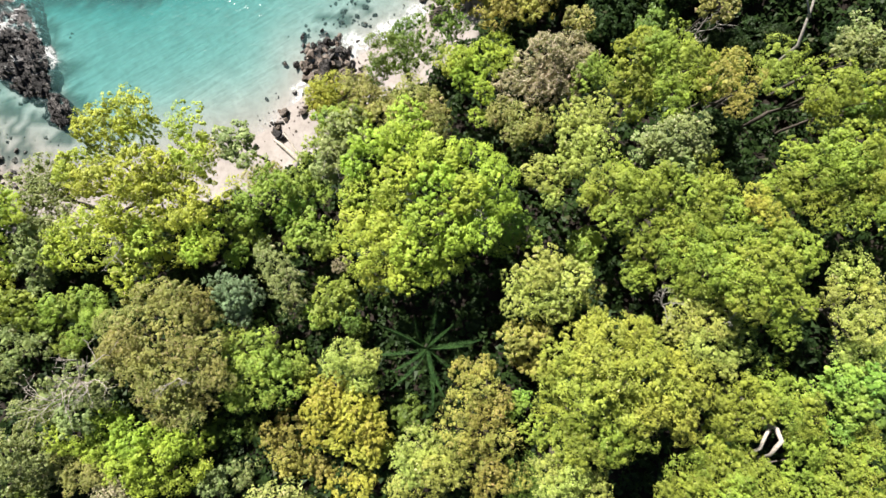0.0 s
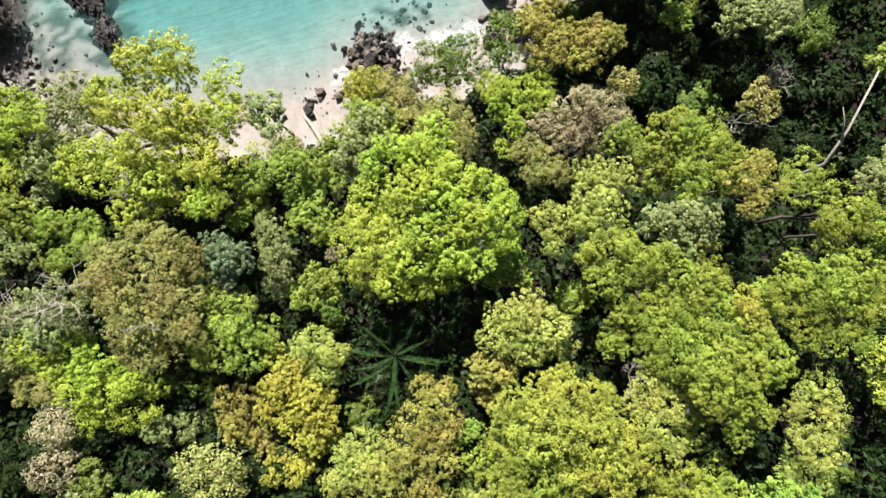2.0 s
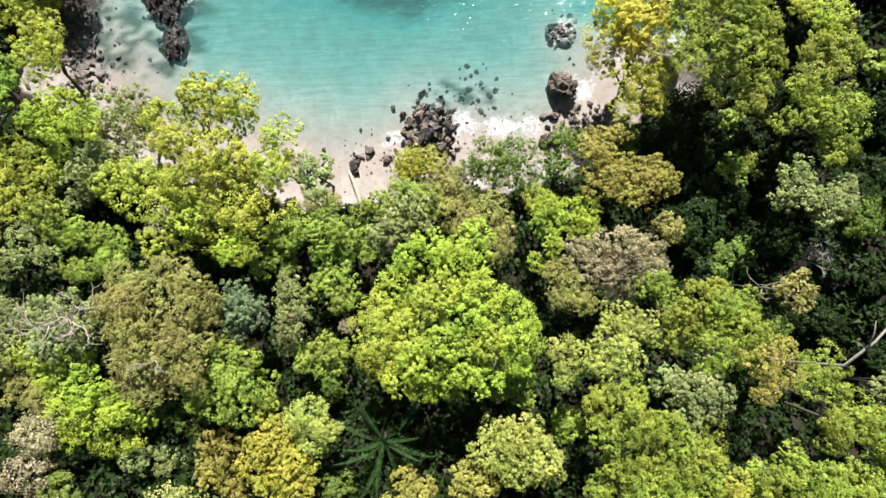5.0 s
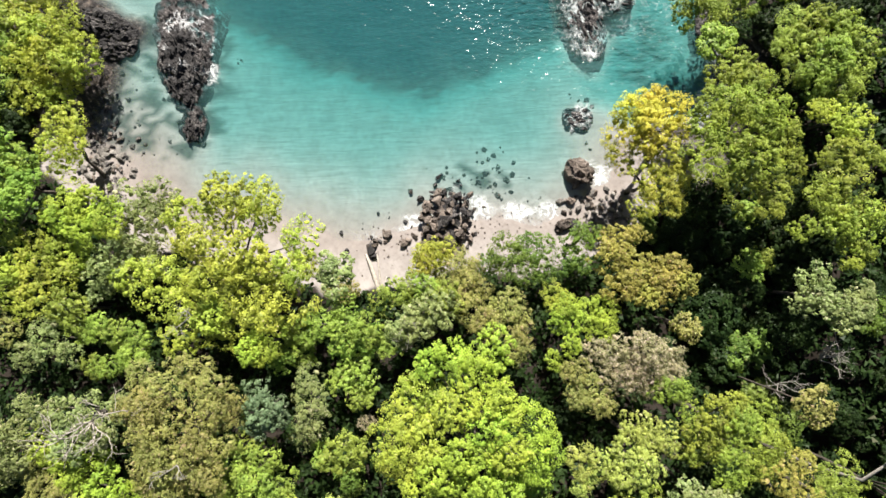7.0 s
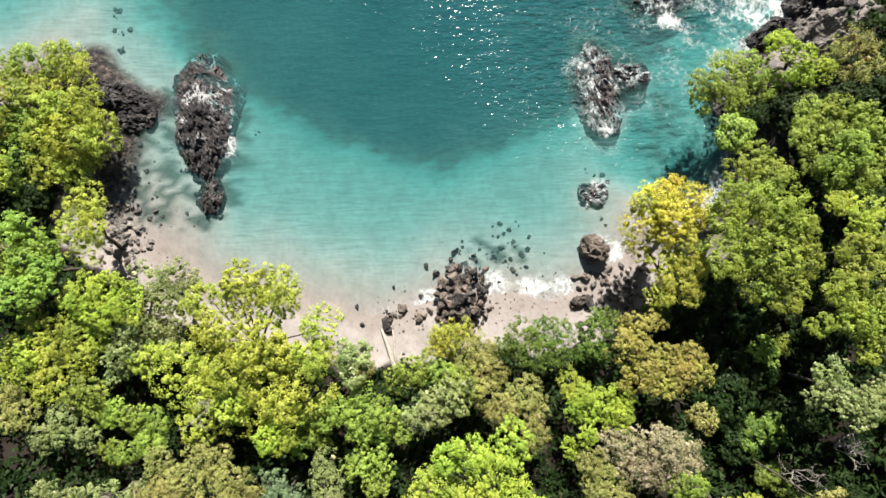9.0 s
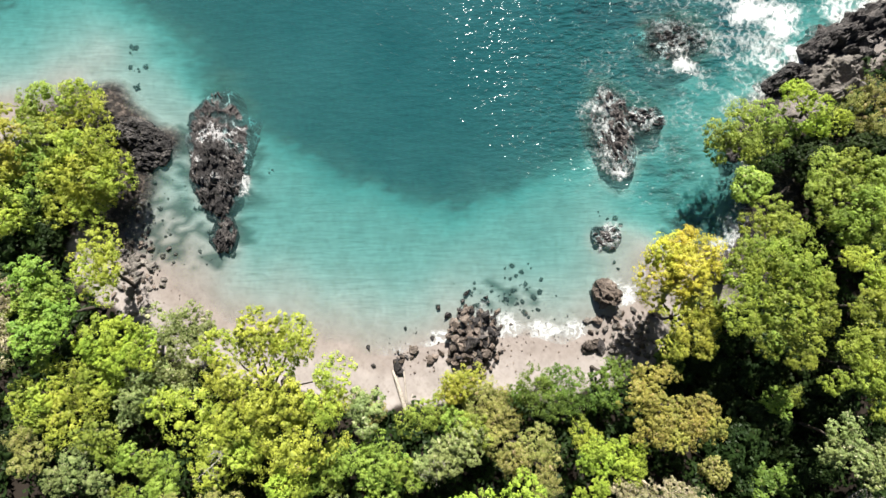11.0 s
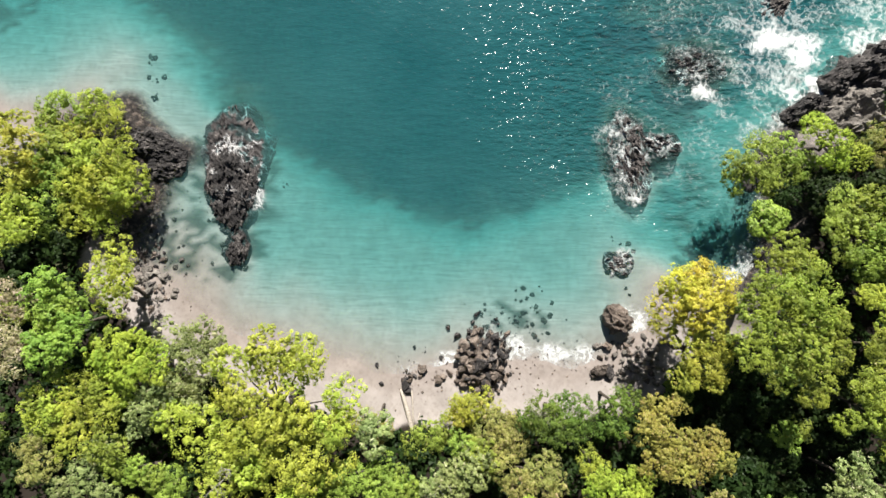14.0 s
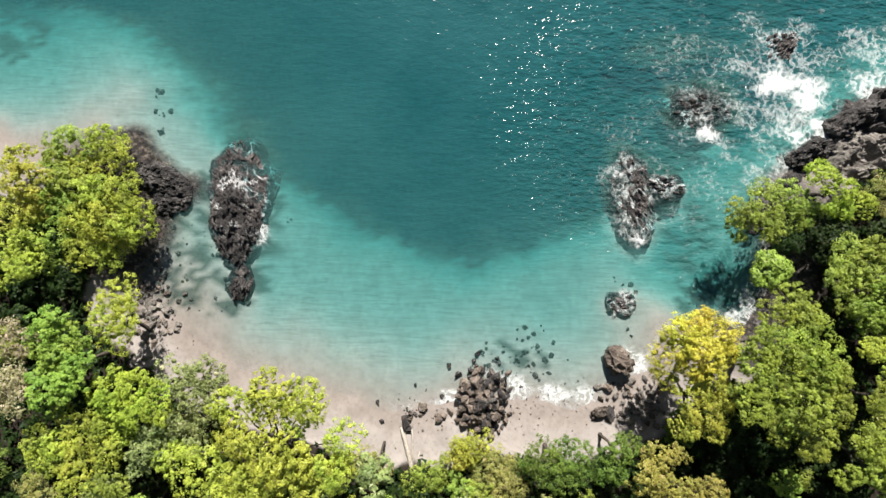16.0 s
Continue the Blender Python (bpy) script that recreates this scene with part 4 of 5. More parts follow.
tree("B", (25.6, 32.1, 13.1, 1.9), (27.3, 30, 14, 2), (26.1, 29.5, 12.4, 1.5), (29.8, 30.2, 14, 1.9), (31, 32.6, 12.7, 1.6))
tree("H", (24.3, 41, 13.7, 2.5), (21.7, 39.6, 14.1, 2), (26.6, 39.6, 13.6, 2.5), (24.2, 37.7, 14.2, 2.1), (21.4, 35.3, 13.9, 1.5), (28.6, 36.5, 12.5, 2.1))
tree("H", (21.6, 45, 13.2, 2), (23.8, 45.6, 13, 2), (20.4, 43.5, 12.8, 1.2))
tree("H", (7.7, 47.8, 12.9, 1.8), (6.9, 45.1, 13.1, 1.7), (9.3, 46.5, 13.6, 2), (11.1, 45.5, 13.9, 2), (8.7, 43.4, 14.2, 2.3), (6.8, 41.4, 14.5, 1.8), (7.4, 39.8, 14.1, 2), (10.3, 40.9, 15, 2.4), (12.2, 42.6, 15.5, 2.2), (15.7, 42.8, 13.6, 2.1), (10.4, 38.2, 14.1, 2.3), (12.9, 39, 15.7, 2.4), (17.2, 40.9, 13.7, 1.9), (9.1, 36.1, 14.6, 1.8), (13.7, 36.7, 13.5, 2.1), (17.3, 37.5, 13.5, 2), (17.7, 35.7, 13.1, 1.4))
tree("Y", (2, 40.4, 10.7, 2.1), (0.8, 38.1, 11.6, 2.1), (4, 40.1, 11.4, 2.1), (1.5, 36.4, 10.6, 1.9), (3.5, 37.5, 12.6, 2.4), (6.4, 39.4, 10.3, 1.6), (3.6, 36.2, 11, 1.9))
tree("Z", (2.5, 34.1, 9.6, 1.8), (5.4, 33.6, 10.5, 2.2), (6.6, 35.8, 11.3, 2.2), (8.8, 35, 10.5, 1.6), (8, 32.3, 11, 2.1), (7.3, 30.4, 10.3, 1.5), (10, 31.4, 10.7, 1.3))
tree("G", (-0, 54.2, 8, 1.8), (1.5, 56.6, 8.5, 2.2), (1.4, 53.2, 6.5, 1.6), (3.6, 55, 7.6, 2), (4.3, 59.6, 7.3, 2), (5.3, 57.2, 6.7, 1.9), (7.7, 59.7, 5.8, 1.8))
tree("V", (5.9, 63, 8.5, 1.7), (5.3, 64.5, 6, 1.3), (8.2, 62.9, 8.5, 1.5), (9, 61.3, 7.8, 1.7), (10.9, 63.2, 7.8, 1.6))
tree("O", (11.8, 66.3, 7.6, 1.7), (13.4, 67.8, 8.4, 2.2), (15.4, 65.5, 9.2, 2.1), (14.3, 64.7, 7.5, 1.6))
tree("G", (11.7, 56.1, 10.1, 1.9), (13.1, 57.4, 11, 2.1), (12, 53.9, 10.2, 1.6), (14, 54.2, 11.3, 2.3), (15.8, 58.2, 11.7, 2.4), (19.7, 58, 10.2, 2.6), (16.4, 53.9, 12.8, 2.2), (15.8, 51.5, 11.7, 2.1), (14.7, 51.8, 10.1, 1.5), (19.5, 53.1, 11.3, 1.9))
tree("L", (21.9, 49.5, 11.8, 2.2), (18, 48.5, 11.7, 1.5), (20.6, 47.9, 12.3, 1.6))
tree("L", (-69, 18.2, 3.4, 2.6), (-66.2, 17.2, 4.7, 2.1), (-69.4, 13.5, 4.1, 2.3), (-65.2, 12.4, 5.5, 2.9), (-62.1, 14.6, 6.6, 2.2), (-59, 11.8, 6.2, 2.3), (-61.6, 10.3, 6.1, 2.8), (-64.9, 9.1, 6, 2.7), (-59.5, 13.9, 6.1, 1.8), (-60.4, 7.3, 4.1, 2.2), (-63, 5.6, 4.6, 2.3), (-59.2, 9.7, 4.1, 1.7))
tree("G", (-72.6, 14.8, 4.3, 2.5), (-72.6, 12.9, 4.6, 2.1), (-68.3, 11.2, 5.7, 2.7), (-68.5, 8.7, 5.3, 2.3), (-70.5, 9.8, 5.4, 2.1), (-67.1, 5.5, 5.4, 2.3), (-65.7, 1.6, 4, 2))
tree("L", (-53.8, 5.1, 9.4, 2.3), (-51.4, 4.3, 9.4, 1.7), (-53.5, 2.3, 9.1, 1.8), (-51.2, 1.4, 8.4, 1.7))
tree("N", (-56.1, -0.1, 12.7, 2.3), (-54, -0.3, 11.7, 2.1), (-54.3, -2.6, 12.2, 2.4), (-52.2, -5.3, 13.2, 2.2), (-50.6, -3.7, 12.9, 1.8), (-50.7, -7.6, 10.6, 1.5), (-51.6, -1.6, 12.3, 1.6))
tree("V", (-47.3, -2.6, 11.2, 2.3), (-44.7, -0.3, 11.7, 2.3), (-44.4, -2.9, 11.8, 2.2), (-43.1, -0.8, 11.3, 1.9), (-41.7, -1.3, 11.6, 1.4), (-46.7, -3.6, 11.6, 1.5))
tree("B", (-42.7, 1.3, 8.6, 2), (-40.9, 3.2, 8.7, 2.2), (-39.1, 3.5, 7.9, 1.8), (-39.8, 1, 9.4, 2), (-37.8, 1.5, 9.5, 2), (-41.7, -1.1, 7.7, 1.7))
tree("B", (-40.3, -4.3, 10.3, 2.2), (-40.5, -6.6, 9.8, 1.7), (-40, -2.8, 9.8, 1.9), (-37.9, -4, 8.6, 2.2), (-40.4, -9.1, 8.5, 1.3), (-38.8, -6.6, 8.9, 1.7), (-38.5, -2.1, 8.1, 1.6))
tree("L", (-47.3, -8.4, 11, 2.1), (-46.2, -7.1, 10.4, 1.6), (-44.3, -6.8, 9.7, 2), (-43.8, -8.5, 10.6, 1.7), (-48.7, -10.6, 11.1, 2.1), (-46.3, -11.4, 10.9, 2.2), (-49.5, -14.6, 9.2, 2.2), (-45.2, -12.8, 10.7, 1.7), (-51.2, -12.3, 10.1, 1.6))
tree("G", (-41.5, -11, 11.5, 1.9), (-39.9, -12.4, 10.8, 1.5))
tree("O", (-48.6, -17, 9.9, 1.9), (-46.5, -18.1, 10.2, 1.9))
tree("G", (-11.7, 7.4, 3.6, 2.1), (-10.1, 9.5, 4.2, 2), (-12.1, 5.4, 4, 1.7))
tree("O", (-18.9, 4.2, 3, 1.7), (-16.8, 4.7, 4.4, 1.4))
tree("Z", (-72, 9.3, 7.6, 2.6), (-71, 5.9, 7, 2.6), (-70.3, 7.3, 6, 2.2), (-76, 10.4, 5.1, 2.2))
tree("L", (-67.5, -0.8, 6.4, 2.5), (-65.6, 1.4, 7.3, 1.7), (-68.3, 2.8, 6.9, 1.9))
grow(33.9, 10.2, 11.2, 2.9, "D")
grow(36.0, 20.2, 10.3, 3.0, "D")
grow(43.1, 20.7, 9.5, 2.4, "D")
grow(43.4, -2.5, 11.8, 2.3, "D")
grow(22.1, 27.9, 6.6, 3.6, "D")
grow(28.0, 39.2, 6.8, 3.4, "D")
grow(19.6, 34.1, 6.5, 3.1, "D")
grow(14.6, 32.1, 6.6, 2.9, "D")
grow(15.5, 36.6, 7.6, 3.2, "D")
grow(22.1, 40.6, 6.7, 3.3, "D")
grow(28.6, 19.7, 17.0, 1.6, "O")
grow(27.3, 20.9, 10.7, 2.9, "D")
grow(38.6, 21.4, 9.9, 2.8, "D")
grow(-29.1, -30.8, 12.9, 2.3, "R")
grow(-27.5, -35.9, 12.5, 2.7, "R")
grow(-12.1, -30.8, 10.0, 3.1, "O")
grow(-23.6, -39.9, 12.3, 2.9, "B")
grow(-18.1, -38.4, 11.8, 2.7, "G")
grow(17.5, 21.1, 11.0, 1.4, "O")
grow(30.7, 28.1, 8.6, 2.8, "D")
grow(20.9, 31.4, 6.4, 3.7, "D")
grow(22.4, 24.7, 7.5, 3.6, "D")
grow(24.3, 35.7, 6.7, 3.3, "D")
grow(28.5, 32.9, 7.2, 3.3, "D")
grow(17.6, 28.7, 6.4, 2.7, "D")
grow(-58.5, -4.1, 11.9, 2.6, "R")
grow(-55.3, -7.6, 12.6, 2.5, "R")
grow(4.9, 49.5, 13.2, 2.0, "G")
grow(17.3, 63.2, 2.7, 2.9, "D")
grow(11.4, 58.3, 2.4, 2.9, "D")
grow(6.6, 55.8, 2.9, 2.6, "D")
grow(-18.3, 6.7, 11.1, 2.1, "B")

# undergrowth between and behind the tall trees
fill_in = random.Random(3)
tried = np.array([[fill_in.uniform(-92, 62), fill_in.uniform(-44, 96)] for _ in range(3000)])
lh, lw, lf, lc = lie(tried[:, 0], tried[:, 1])
shrubs = 0
for (x, y), h, w in zip(tried, lh, lf):
    if w < 0.5 or math.hypot(x + 16.0, y - 8.4) < 3.6 or (x + 94) * 53 + (y - 25) * 39 < -530 or ((x - 38) * 54 + (y - 37) * 35 > 510 and y > 32):
        continue
    near = [(math.hypot(x - a, y - b), r, t) for a, b, r, t in STANDS]
    gap = min(d - 0.6 * r for d, r, t in near)
    seen = min(d for d, r, t in near)
    if gap < 0.8:
        continue
    if seen > 8:
        # in the ravine only D, the leaf with shade in its colour
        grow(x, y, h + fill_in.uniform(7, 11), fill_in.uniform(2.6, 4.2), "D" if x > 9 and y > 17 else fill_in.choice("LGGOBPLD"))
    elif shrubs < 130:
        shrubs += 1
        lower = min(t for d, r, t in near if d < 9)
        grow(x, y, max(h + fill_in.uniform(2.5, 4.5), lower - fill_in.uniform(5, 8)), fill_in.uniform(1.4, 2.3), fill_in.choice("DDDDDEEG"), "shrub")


def undergrowth(count, seed):
    """Low leafy growth all over the forest floor, in tufts."""
    r = np.random.RandomState(seed)
    x, y = r.uniform(-92, 62, count), r.uniform(-44, 96, count)
    h, _, w, _ = lie(x, y)
    keep = (w > 0.35) & (np.hypot(x + 16.0, y - 8.2) > 2.6)
    x, y, h = x[keep], y[keep], h[keep]
    tall = 0.5 + 1.3 * step(-0.5, 0.9, waves(x, y, 31, 5.0)) + r.uniform(0, 0.5, len(x))
    m, k = len(x), 7
    base = np.stack([x, y, h + tall], 1)[:, None] + r.normal(0, 0.28, (m, k, 3))
    face = unit(r.normal(0, 0.45, (m, k, 3)) + np.array([0, 0, 1.0]))
    along = unit(np.cross(face, r.normal(0, 1, (m, k, 3))))
    across = np.cross(face, along)
    ln = r.uniform(0.4, 0.9, (m, k, 1))
    co = np.stack([base - along * ln * 0.45 - across * ln * 0.34, base - along * ln * 0.45 + across * ln * 0.34, base + along * ln * 0.55 - face * ln * 0.15], 2).reshape(-1, 3)
    me = bpy.data.meshes.new("undergrowth")
    fill(me, co, np.arange(len(co)).reshape(-1, 3))
    # D leaf again: the darkness of the gaps is painted into it
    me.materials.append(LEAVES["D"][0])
    return tagged(new("undergrowth", me), "low ferns and saplings on the forest floor, their green darkened for shade", "undergrowth", kind="stuff")


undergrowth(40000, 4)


# ---- rocks ----
def boulder_mesh(seed, points=11):
    """An angular broken block: the hull of scattered points, its edges chipped."""
    r = random.Random(seed)
    bm = bmesh.new()
    for _ in range(points):
        v = Vector((r.gauss(0, 1), r.gauss(0, 1), r.gauss(0, 1))).normalized()
        bm.verts.new(v * r.uniform(0.82, 1.05))
    hull = bmesh.ops.convex_hull(bm, input=bm.verts)
    bmesh.ops.delete(bm, geom=[v for v in hull["geom_interior"] if isinstance(v, bmesh.types.BMVert)], context="VERTS")
    bmesh.ops.bevel(bm, geom=list(bm.edges), offset=0.03, segments=1, affect="EDGES")
    for v in bm.verts:
        v.co *= 1 + 0.06 * noise.noise(v.co * 3 + Vector((seed, 0, 0)))
    me = bpy.data.meshes.new("boulder")
    bm.to_mesh(me)
    bm.free()
    return me


def crag_mesh(seed):
    """A big boulder: a hull of many points, split finer and furrowed."""
    me = boulder_mesh(seed, 20)
    bm = bmesh.new()
    bm.from_mesh(me)
    bmesh.ops.triangulate(bm, faces=list(bm.faces))
    bmesh.ops.subdivide_edges(bm, edges=[e for e in bm.edges if e.calc_length() > 0.25], cuts=2, use_grid_fill=True)
    bmesh.ops.triangulate(bm, faces=list(bm.faces))
    bm.normal_update()
    for v in bm.verts:
        f = noise.ridged_multi_fractal(v.co * 2.3 + Vector((seed, 1, 4)), 0.9, 2.1, 4, 1.0, 2.0) - 1.1
        v.co += v.normal * 0.36 * f
    bm.to_mesh(me)
    bm.free()
    me.materials.append(BOULDER)
    return me


PEBBLE = make_rock("pale cobble", (0.06, 0.055, 0.05), (0.15, 0.135, 0.12), (0.24, 0.215, 0.19), (0.32, 0.30, 0.27))
BLOCKS = [boulder_mesh(k) for k in range(10)]
for b in BLOCKS:
    b.materials.append(BOULDER)
DARK_BLOCKS = [boulder_mesh(k + 50) for k in range(8)]
for b in DARK_BLOCKS:
    b.materials.append(ROCK)
PALE_BLOCKS = [boulder_mesh(k + 90, 16) for k in range(6)]
for b in PALE_BLOCKS:
    b.materials.append(PEBBLE)
CRAGS = [crag_mesh(k) for k in (3, 14, 25)]
tumble = random.Random(11)


def rock(x, y, size, high=0.7, dark=False, name="boulder", label="", sink=0.35, base=None, group="", stock=None):
    ob = new(name, tumble.choice(stock or (DARK_BLOCKS if dark else BLOCKS)))
    z = ground_at(x, y) if base is None else base
    s = size / 2 / 0.78
    ob.matrix_world = Matrix.LocRotScale((x, y, z + s * high * (0.75 - sink)), Euler((tumble.uniform(-1, 1), tumble.uniform(-1, 1), tumble.uniform(0, 6.28))),
                                         (s * tumble.uniform(0.7, 1.4), s * tumble.uniform(0.7, 1.1), s * high))
    return tagged(ob, label or ("dark wet basalt stone lying on the sand" if dark else "brown weathered boulder on the beach"), "rock", group)


def reef(name, label, x, y, long, wide, turn, high, seed, rough=1.0, low=-7.0, grid=76, blocks=90, lift=0.0, mat=None):
    """A rock that rises out of the sea: a ridge along its length, torn into ribs and knobs."""
    n, m = grid, max(16, int(grid * wide / long))
    u, v = np.meshgrid(np.linspace(-1, 1, n), np.linspace(-1, 1, m))
    edge = np.hypot(u, v * (1 + 0.15 * np.sin(4 * u + seed)))
    long, wide = long * 1.22, wide * 1.22
    lx, ly = u * long / 2, v * wide / 2
    broken = np.array([[noise.fractal(Vector((a * 0.42, b * 0.42, seed)), 0.9, 2.1, 5) for a, b in zip(ra, rb)] for ra, rb in zip(lx, ly)])
    ribs = np.array([[noise.ridged_multi_fractal(Vector((a * 0.55, b * 0.35, seed + 9)), 0.9, 2.2, 4, 1.0, 2.0) for a, b in zip(ra, rb)] for ra, rb in zip(lx, ly)])
    dome = np.clip(1 - np.maximum(edge / 0.78 + 0.2 * broken, 0) ** 2.4, -1, 1)
    z = np.where(dome > 0, high * np.maximum(dome, 0) ** 0.6 * (0.45 + 0.45 * broken * rough + 0.4 * (ribs - 1) * rough), low * np.minimum(1, -dome))
    sharp = np.array([[noise.ridged_multi_fractal(Vector((a * 0.9, b * 1.6, seed + 3)), 0.8, 2.2, 3, 1.0, 2.0) for a, b in zip(ra, rb)] for ra, rb in zip(lx, ly)])
    z = z + 0.16 * rough * broken + 0.28 * rough * (sharp - 1) * np.clip(dome + 0.3, 0, 1) + lift
    z = np.where(edge > 0.985, low, z)
    i = (np.arange(m - 1)[:, None] * n + np.arange(n - 1)[None]).ravel()
    co = np.column_stack([lx.ravel(), ly.ravel(), z.ravel()])
    faces = np.column_stack([i, i + 1, i + n + 1, i + n]).tolist()
    pts = [co]
    # torn blocks and slabs grown into the ridge
    r = np.random.RandomState(seed)
    total = len(co)
    for _ in range(int(blocks)):
        a, q = r.uniform(0, 6.283), math.sqrt(r.uniform(0, 0.55))
        bx, by = q * math.cos(a) * long / 2, q * math.sin(a) * wide / 2
        near = np.argmin((co[:, 0] - bx) ** 2 + (co[:, 1] - by) ** 2)
        src = DARK_BLOCKS[r.randint(len(DARK_BLOCKS))]
        v = np.empty(len(src.vertices) * 3, np.float32)
        src.vertices.foreach_get("co", v)
        size = r.uniform(0.15, 0.55) * (1 - 0.35 * q)
        turned = np.array(Euler((r.uniform(-0.5, 0.5), r.uniform(-0.5, 0.5), r.uniform(-0.5, 0.5))).to_matrix())
        v = (v.reshape(-1, 3) * np.array([1.7, 0.75, 0.7]) * size) @ turned.T + np.array([bx, by, min(co[near, 2] + size * 0.12, 9 if lift > -0.6 else lift)])
        pts.append(v)
        faces += [[k + total for k in f.vertices] for f in src.polygons]
        total += len(v)
    me = bpy.data.meshes.new(name)
    me.from_pydata(np.vstack(pts).tolist(), [], faces)
    me.materials.append(mat or ROCK)
    ob = new(name, me)
    ob.matrix_world = pose(x, y, 0, 0, 0, turn)
    return tagged(ob, label, "rock")


reef("sea_rock", "wide dark basalt shelf of the islet, barely awash", -51.9, 21.2, 17.0, 8.2, 124, 0.45, 41, 0.8, blocks=120, lift=-0.12, mat=SURF)
reef("sea_rock", "rugged dark basalt islet with pale crusted ribs", -50.4, 18.4, 11.5, 6.6, 126, 1.9, 4, blocks=170, lift=-0.25, mat=SURF)
reef("sea_rock", "low tail of dark basalt beside the islet", -45.6, 12.6, 5.6, 3.6, 118, 0.9, 6, blocks=45, lift=-0.2)
reef("sea_rock", "jagged dark rock in the surf under white lace", -9.6, 50.9, 12.5, 6.2, 134, 0.8, 8, blocks=150, lift=-0.38, mat=SURF)
reef("sea_rock", "pointed dark spur of rock in the surf", -7.0, 54.6, 6.0, 3.6, 20, 0.75, 9, blocks=45, lift=-0.38, mat=SURF)
reef("sea_rock", "low submerged dark rock awash in the swell", -9.0, 65.6, 9.5, 6.0, 30, 0.8, 12, 0.9, blocks=80, lift=-0.56, mat=SURF)
reef("sea_rock", "sunken dark reef under the swell", -16.5, 70.0, 15.0, 5.0, 40, 0.8, 14, 0.8, blocks=70, lift=-1.2)
reef("sea_rock", "small brown rock awash near the beach", -3.1, 38.5, 4.2, 3.4, 20, 0.75, 15, blocks=25, lift=-0.35, mat=SURF)
reef("sea_rock", "dark rock breaking the surf at the cove mouth", -4.6, 78.6, 6.0, 5.0, 60, 0.9, 19, blocks=50, lift=-0.35, mat=SURF)
reef("rocky_point", "dark basalt point below the peninsula trees", -62.0, 16.2, 12.0, 7.0, 20, 1.5, 23)
reef("rocky_point", "black basalt headland with pale top", 14.5, 81.5, 24.0, 11.0, 55, 3.6, 27, 1.0, blocks=200)
reef("rocky_point", "black jagged basalt edge above the surf", 8.6, 75.4, 9.5, 5.0, 62, 4.2, 45, 1.0, blocks=110)
reef("rocky_point", "black low basalt ledge in the wash", 6.4, 68.6, 7.0, 4.6, 50, 2.6, 47, 1.0, blocks=80)
reef("rocky_point", "pale brown weathered rock above the surf", 12.2, 71.6, 13.0, 8.5, 55, 5.2, 37, 0.6, blocks=60, mat=PEBBLE)
reef("rocky_point", "dark rocky foot of the wooded cliff", 14.2, 48.6, 13.0, 5.0, 100, 2.2, 31)
reef("rocky_point", "dark rocky foot of the wooded cliff", 5.6, 61.0, 12.0, 4.0, 80, 1.6, 33)

rock(0.2, 32.1, 3.2, 0.75, label="large furrowed brown boulder standing in the wash", sink=0.2, stock=CRAGS[:1])
rock(2.1, 25.5, 1.9, 0.65, label="rounded tan boulder at the beach edge", stock=CRAGS[1:2])
rock(3.2, 26.1, 1.6, 0.7, True, label="dark grey boulder beside a tan one")
rock(1.3, 28.6, 1.5, 0.6, label="brown boulder lying in the wash", stock=CRAGS[2:])
# the heap of broken blocks on the beach
for k in range(170):
    a, q = tumble.uniform(0, 6.28), math.sqrt(tumble.random())
    u, v = 3.5 * q * math.cos(a), 4.4 * q * math.sin(a)
    x, y = -10.8 + 0.82 * u - 0.57 * v, 18.3 + 0.57 * u + 0.82 * v
    rock(x, y, tumble.uniform(0.4, 1.45) * (1.15 - 0.4 * q), tumble.uniform(0.5, 1.0), tumble.random() < 0.35, label="broken brown basalt block in a heap on the beach",
         base=0.1 + 1.2 * (1 - q * q) + tumble.uniform(0, 0.7), group="blocks of the rock heap")
for k in range(40):
    rock(-12.0 + tumble.gauss(0, 1.9), 21.2 + tumble.gauss(0, 1.5), tumble.uniform(0.25, 1.1), 0.6, tumble.random() < 0.5, label="broken brown basalt block washed by the sea", sink=0.2, group="blocks of the rock heap")
# stones strewn along the beach
for k in range(46):
    t = tumble.random()
    x, y = -19.5 + 9 * t + tumble.gauss(0, 1.4), 9.5 + 8 * t + tumble.gauss(0, 1.5)
    rock(x, y, 0.2 + 1.2 * tumble.random() ** 2, 0.7, tumble.random() < 0.3, "stone", group="stones on the beach")
for k in range(95):
    x, y = 5.4 + tumble.gauss(0, 2.1), 29.0 + tumble.gauss(0, 2.0)
    rock(x, y, tumble.uniform(0.3, 1.0), 0.7, False, "stone", stock=PALE_BLOCKS if tumble.random() < 0.65 else None, label="pale cobble among the stones under the trees", group="stones on the beach")
for k in range(70):
    t = tumble.random()
    x, y = -57 + 7 * t + tumble.gauss(0, 1.5), 6.5 - 5.5 * t + tumble.gauss(0, 1.7)
    rock(x, y, tumble.uniform(0.25, 1.0), 0.6, tumble.random() < 0.5, "stone", group="stones on the beach")
for k in range(60):
    x, y = -52.6 + tumble.gauss(0, 1.9), 1.8 + tumble.gauss(0, 1.7)
    rock(x, y, tumble.uniform(0.3, 1.25), 0.55, False, "stone", stock=PALE_BLOCKS, label="pale grey stone on the sand below the trees", group="stones on the beach")
# stones under water, too many to count
ALGAE = make_rock("algae stone", (0.03, 0.035, 0.028), (0.085, 0.09, 0.075), (0.14, 0.14, 0.115), (0.22, 0.21, 0.18))


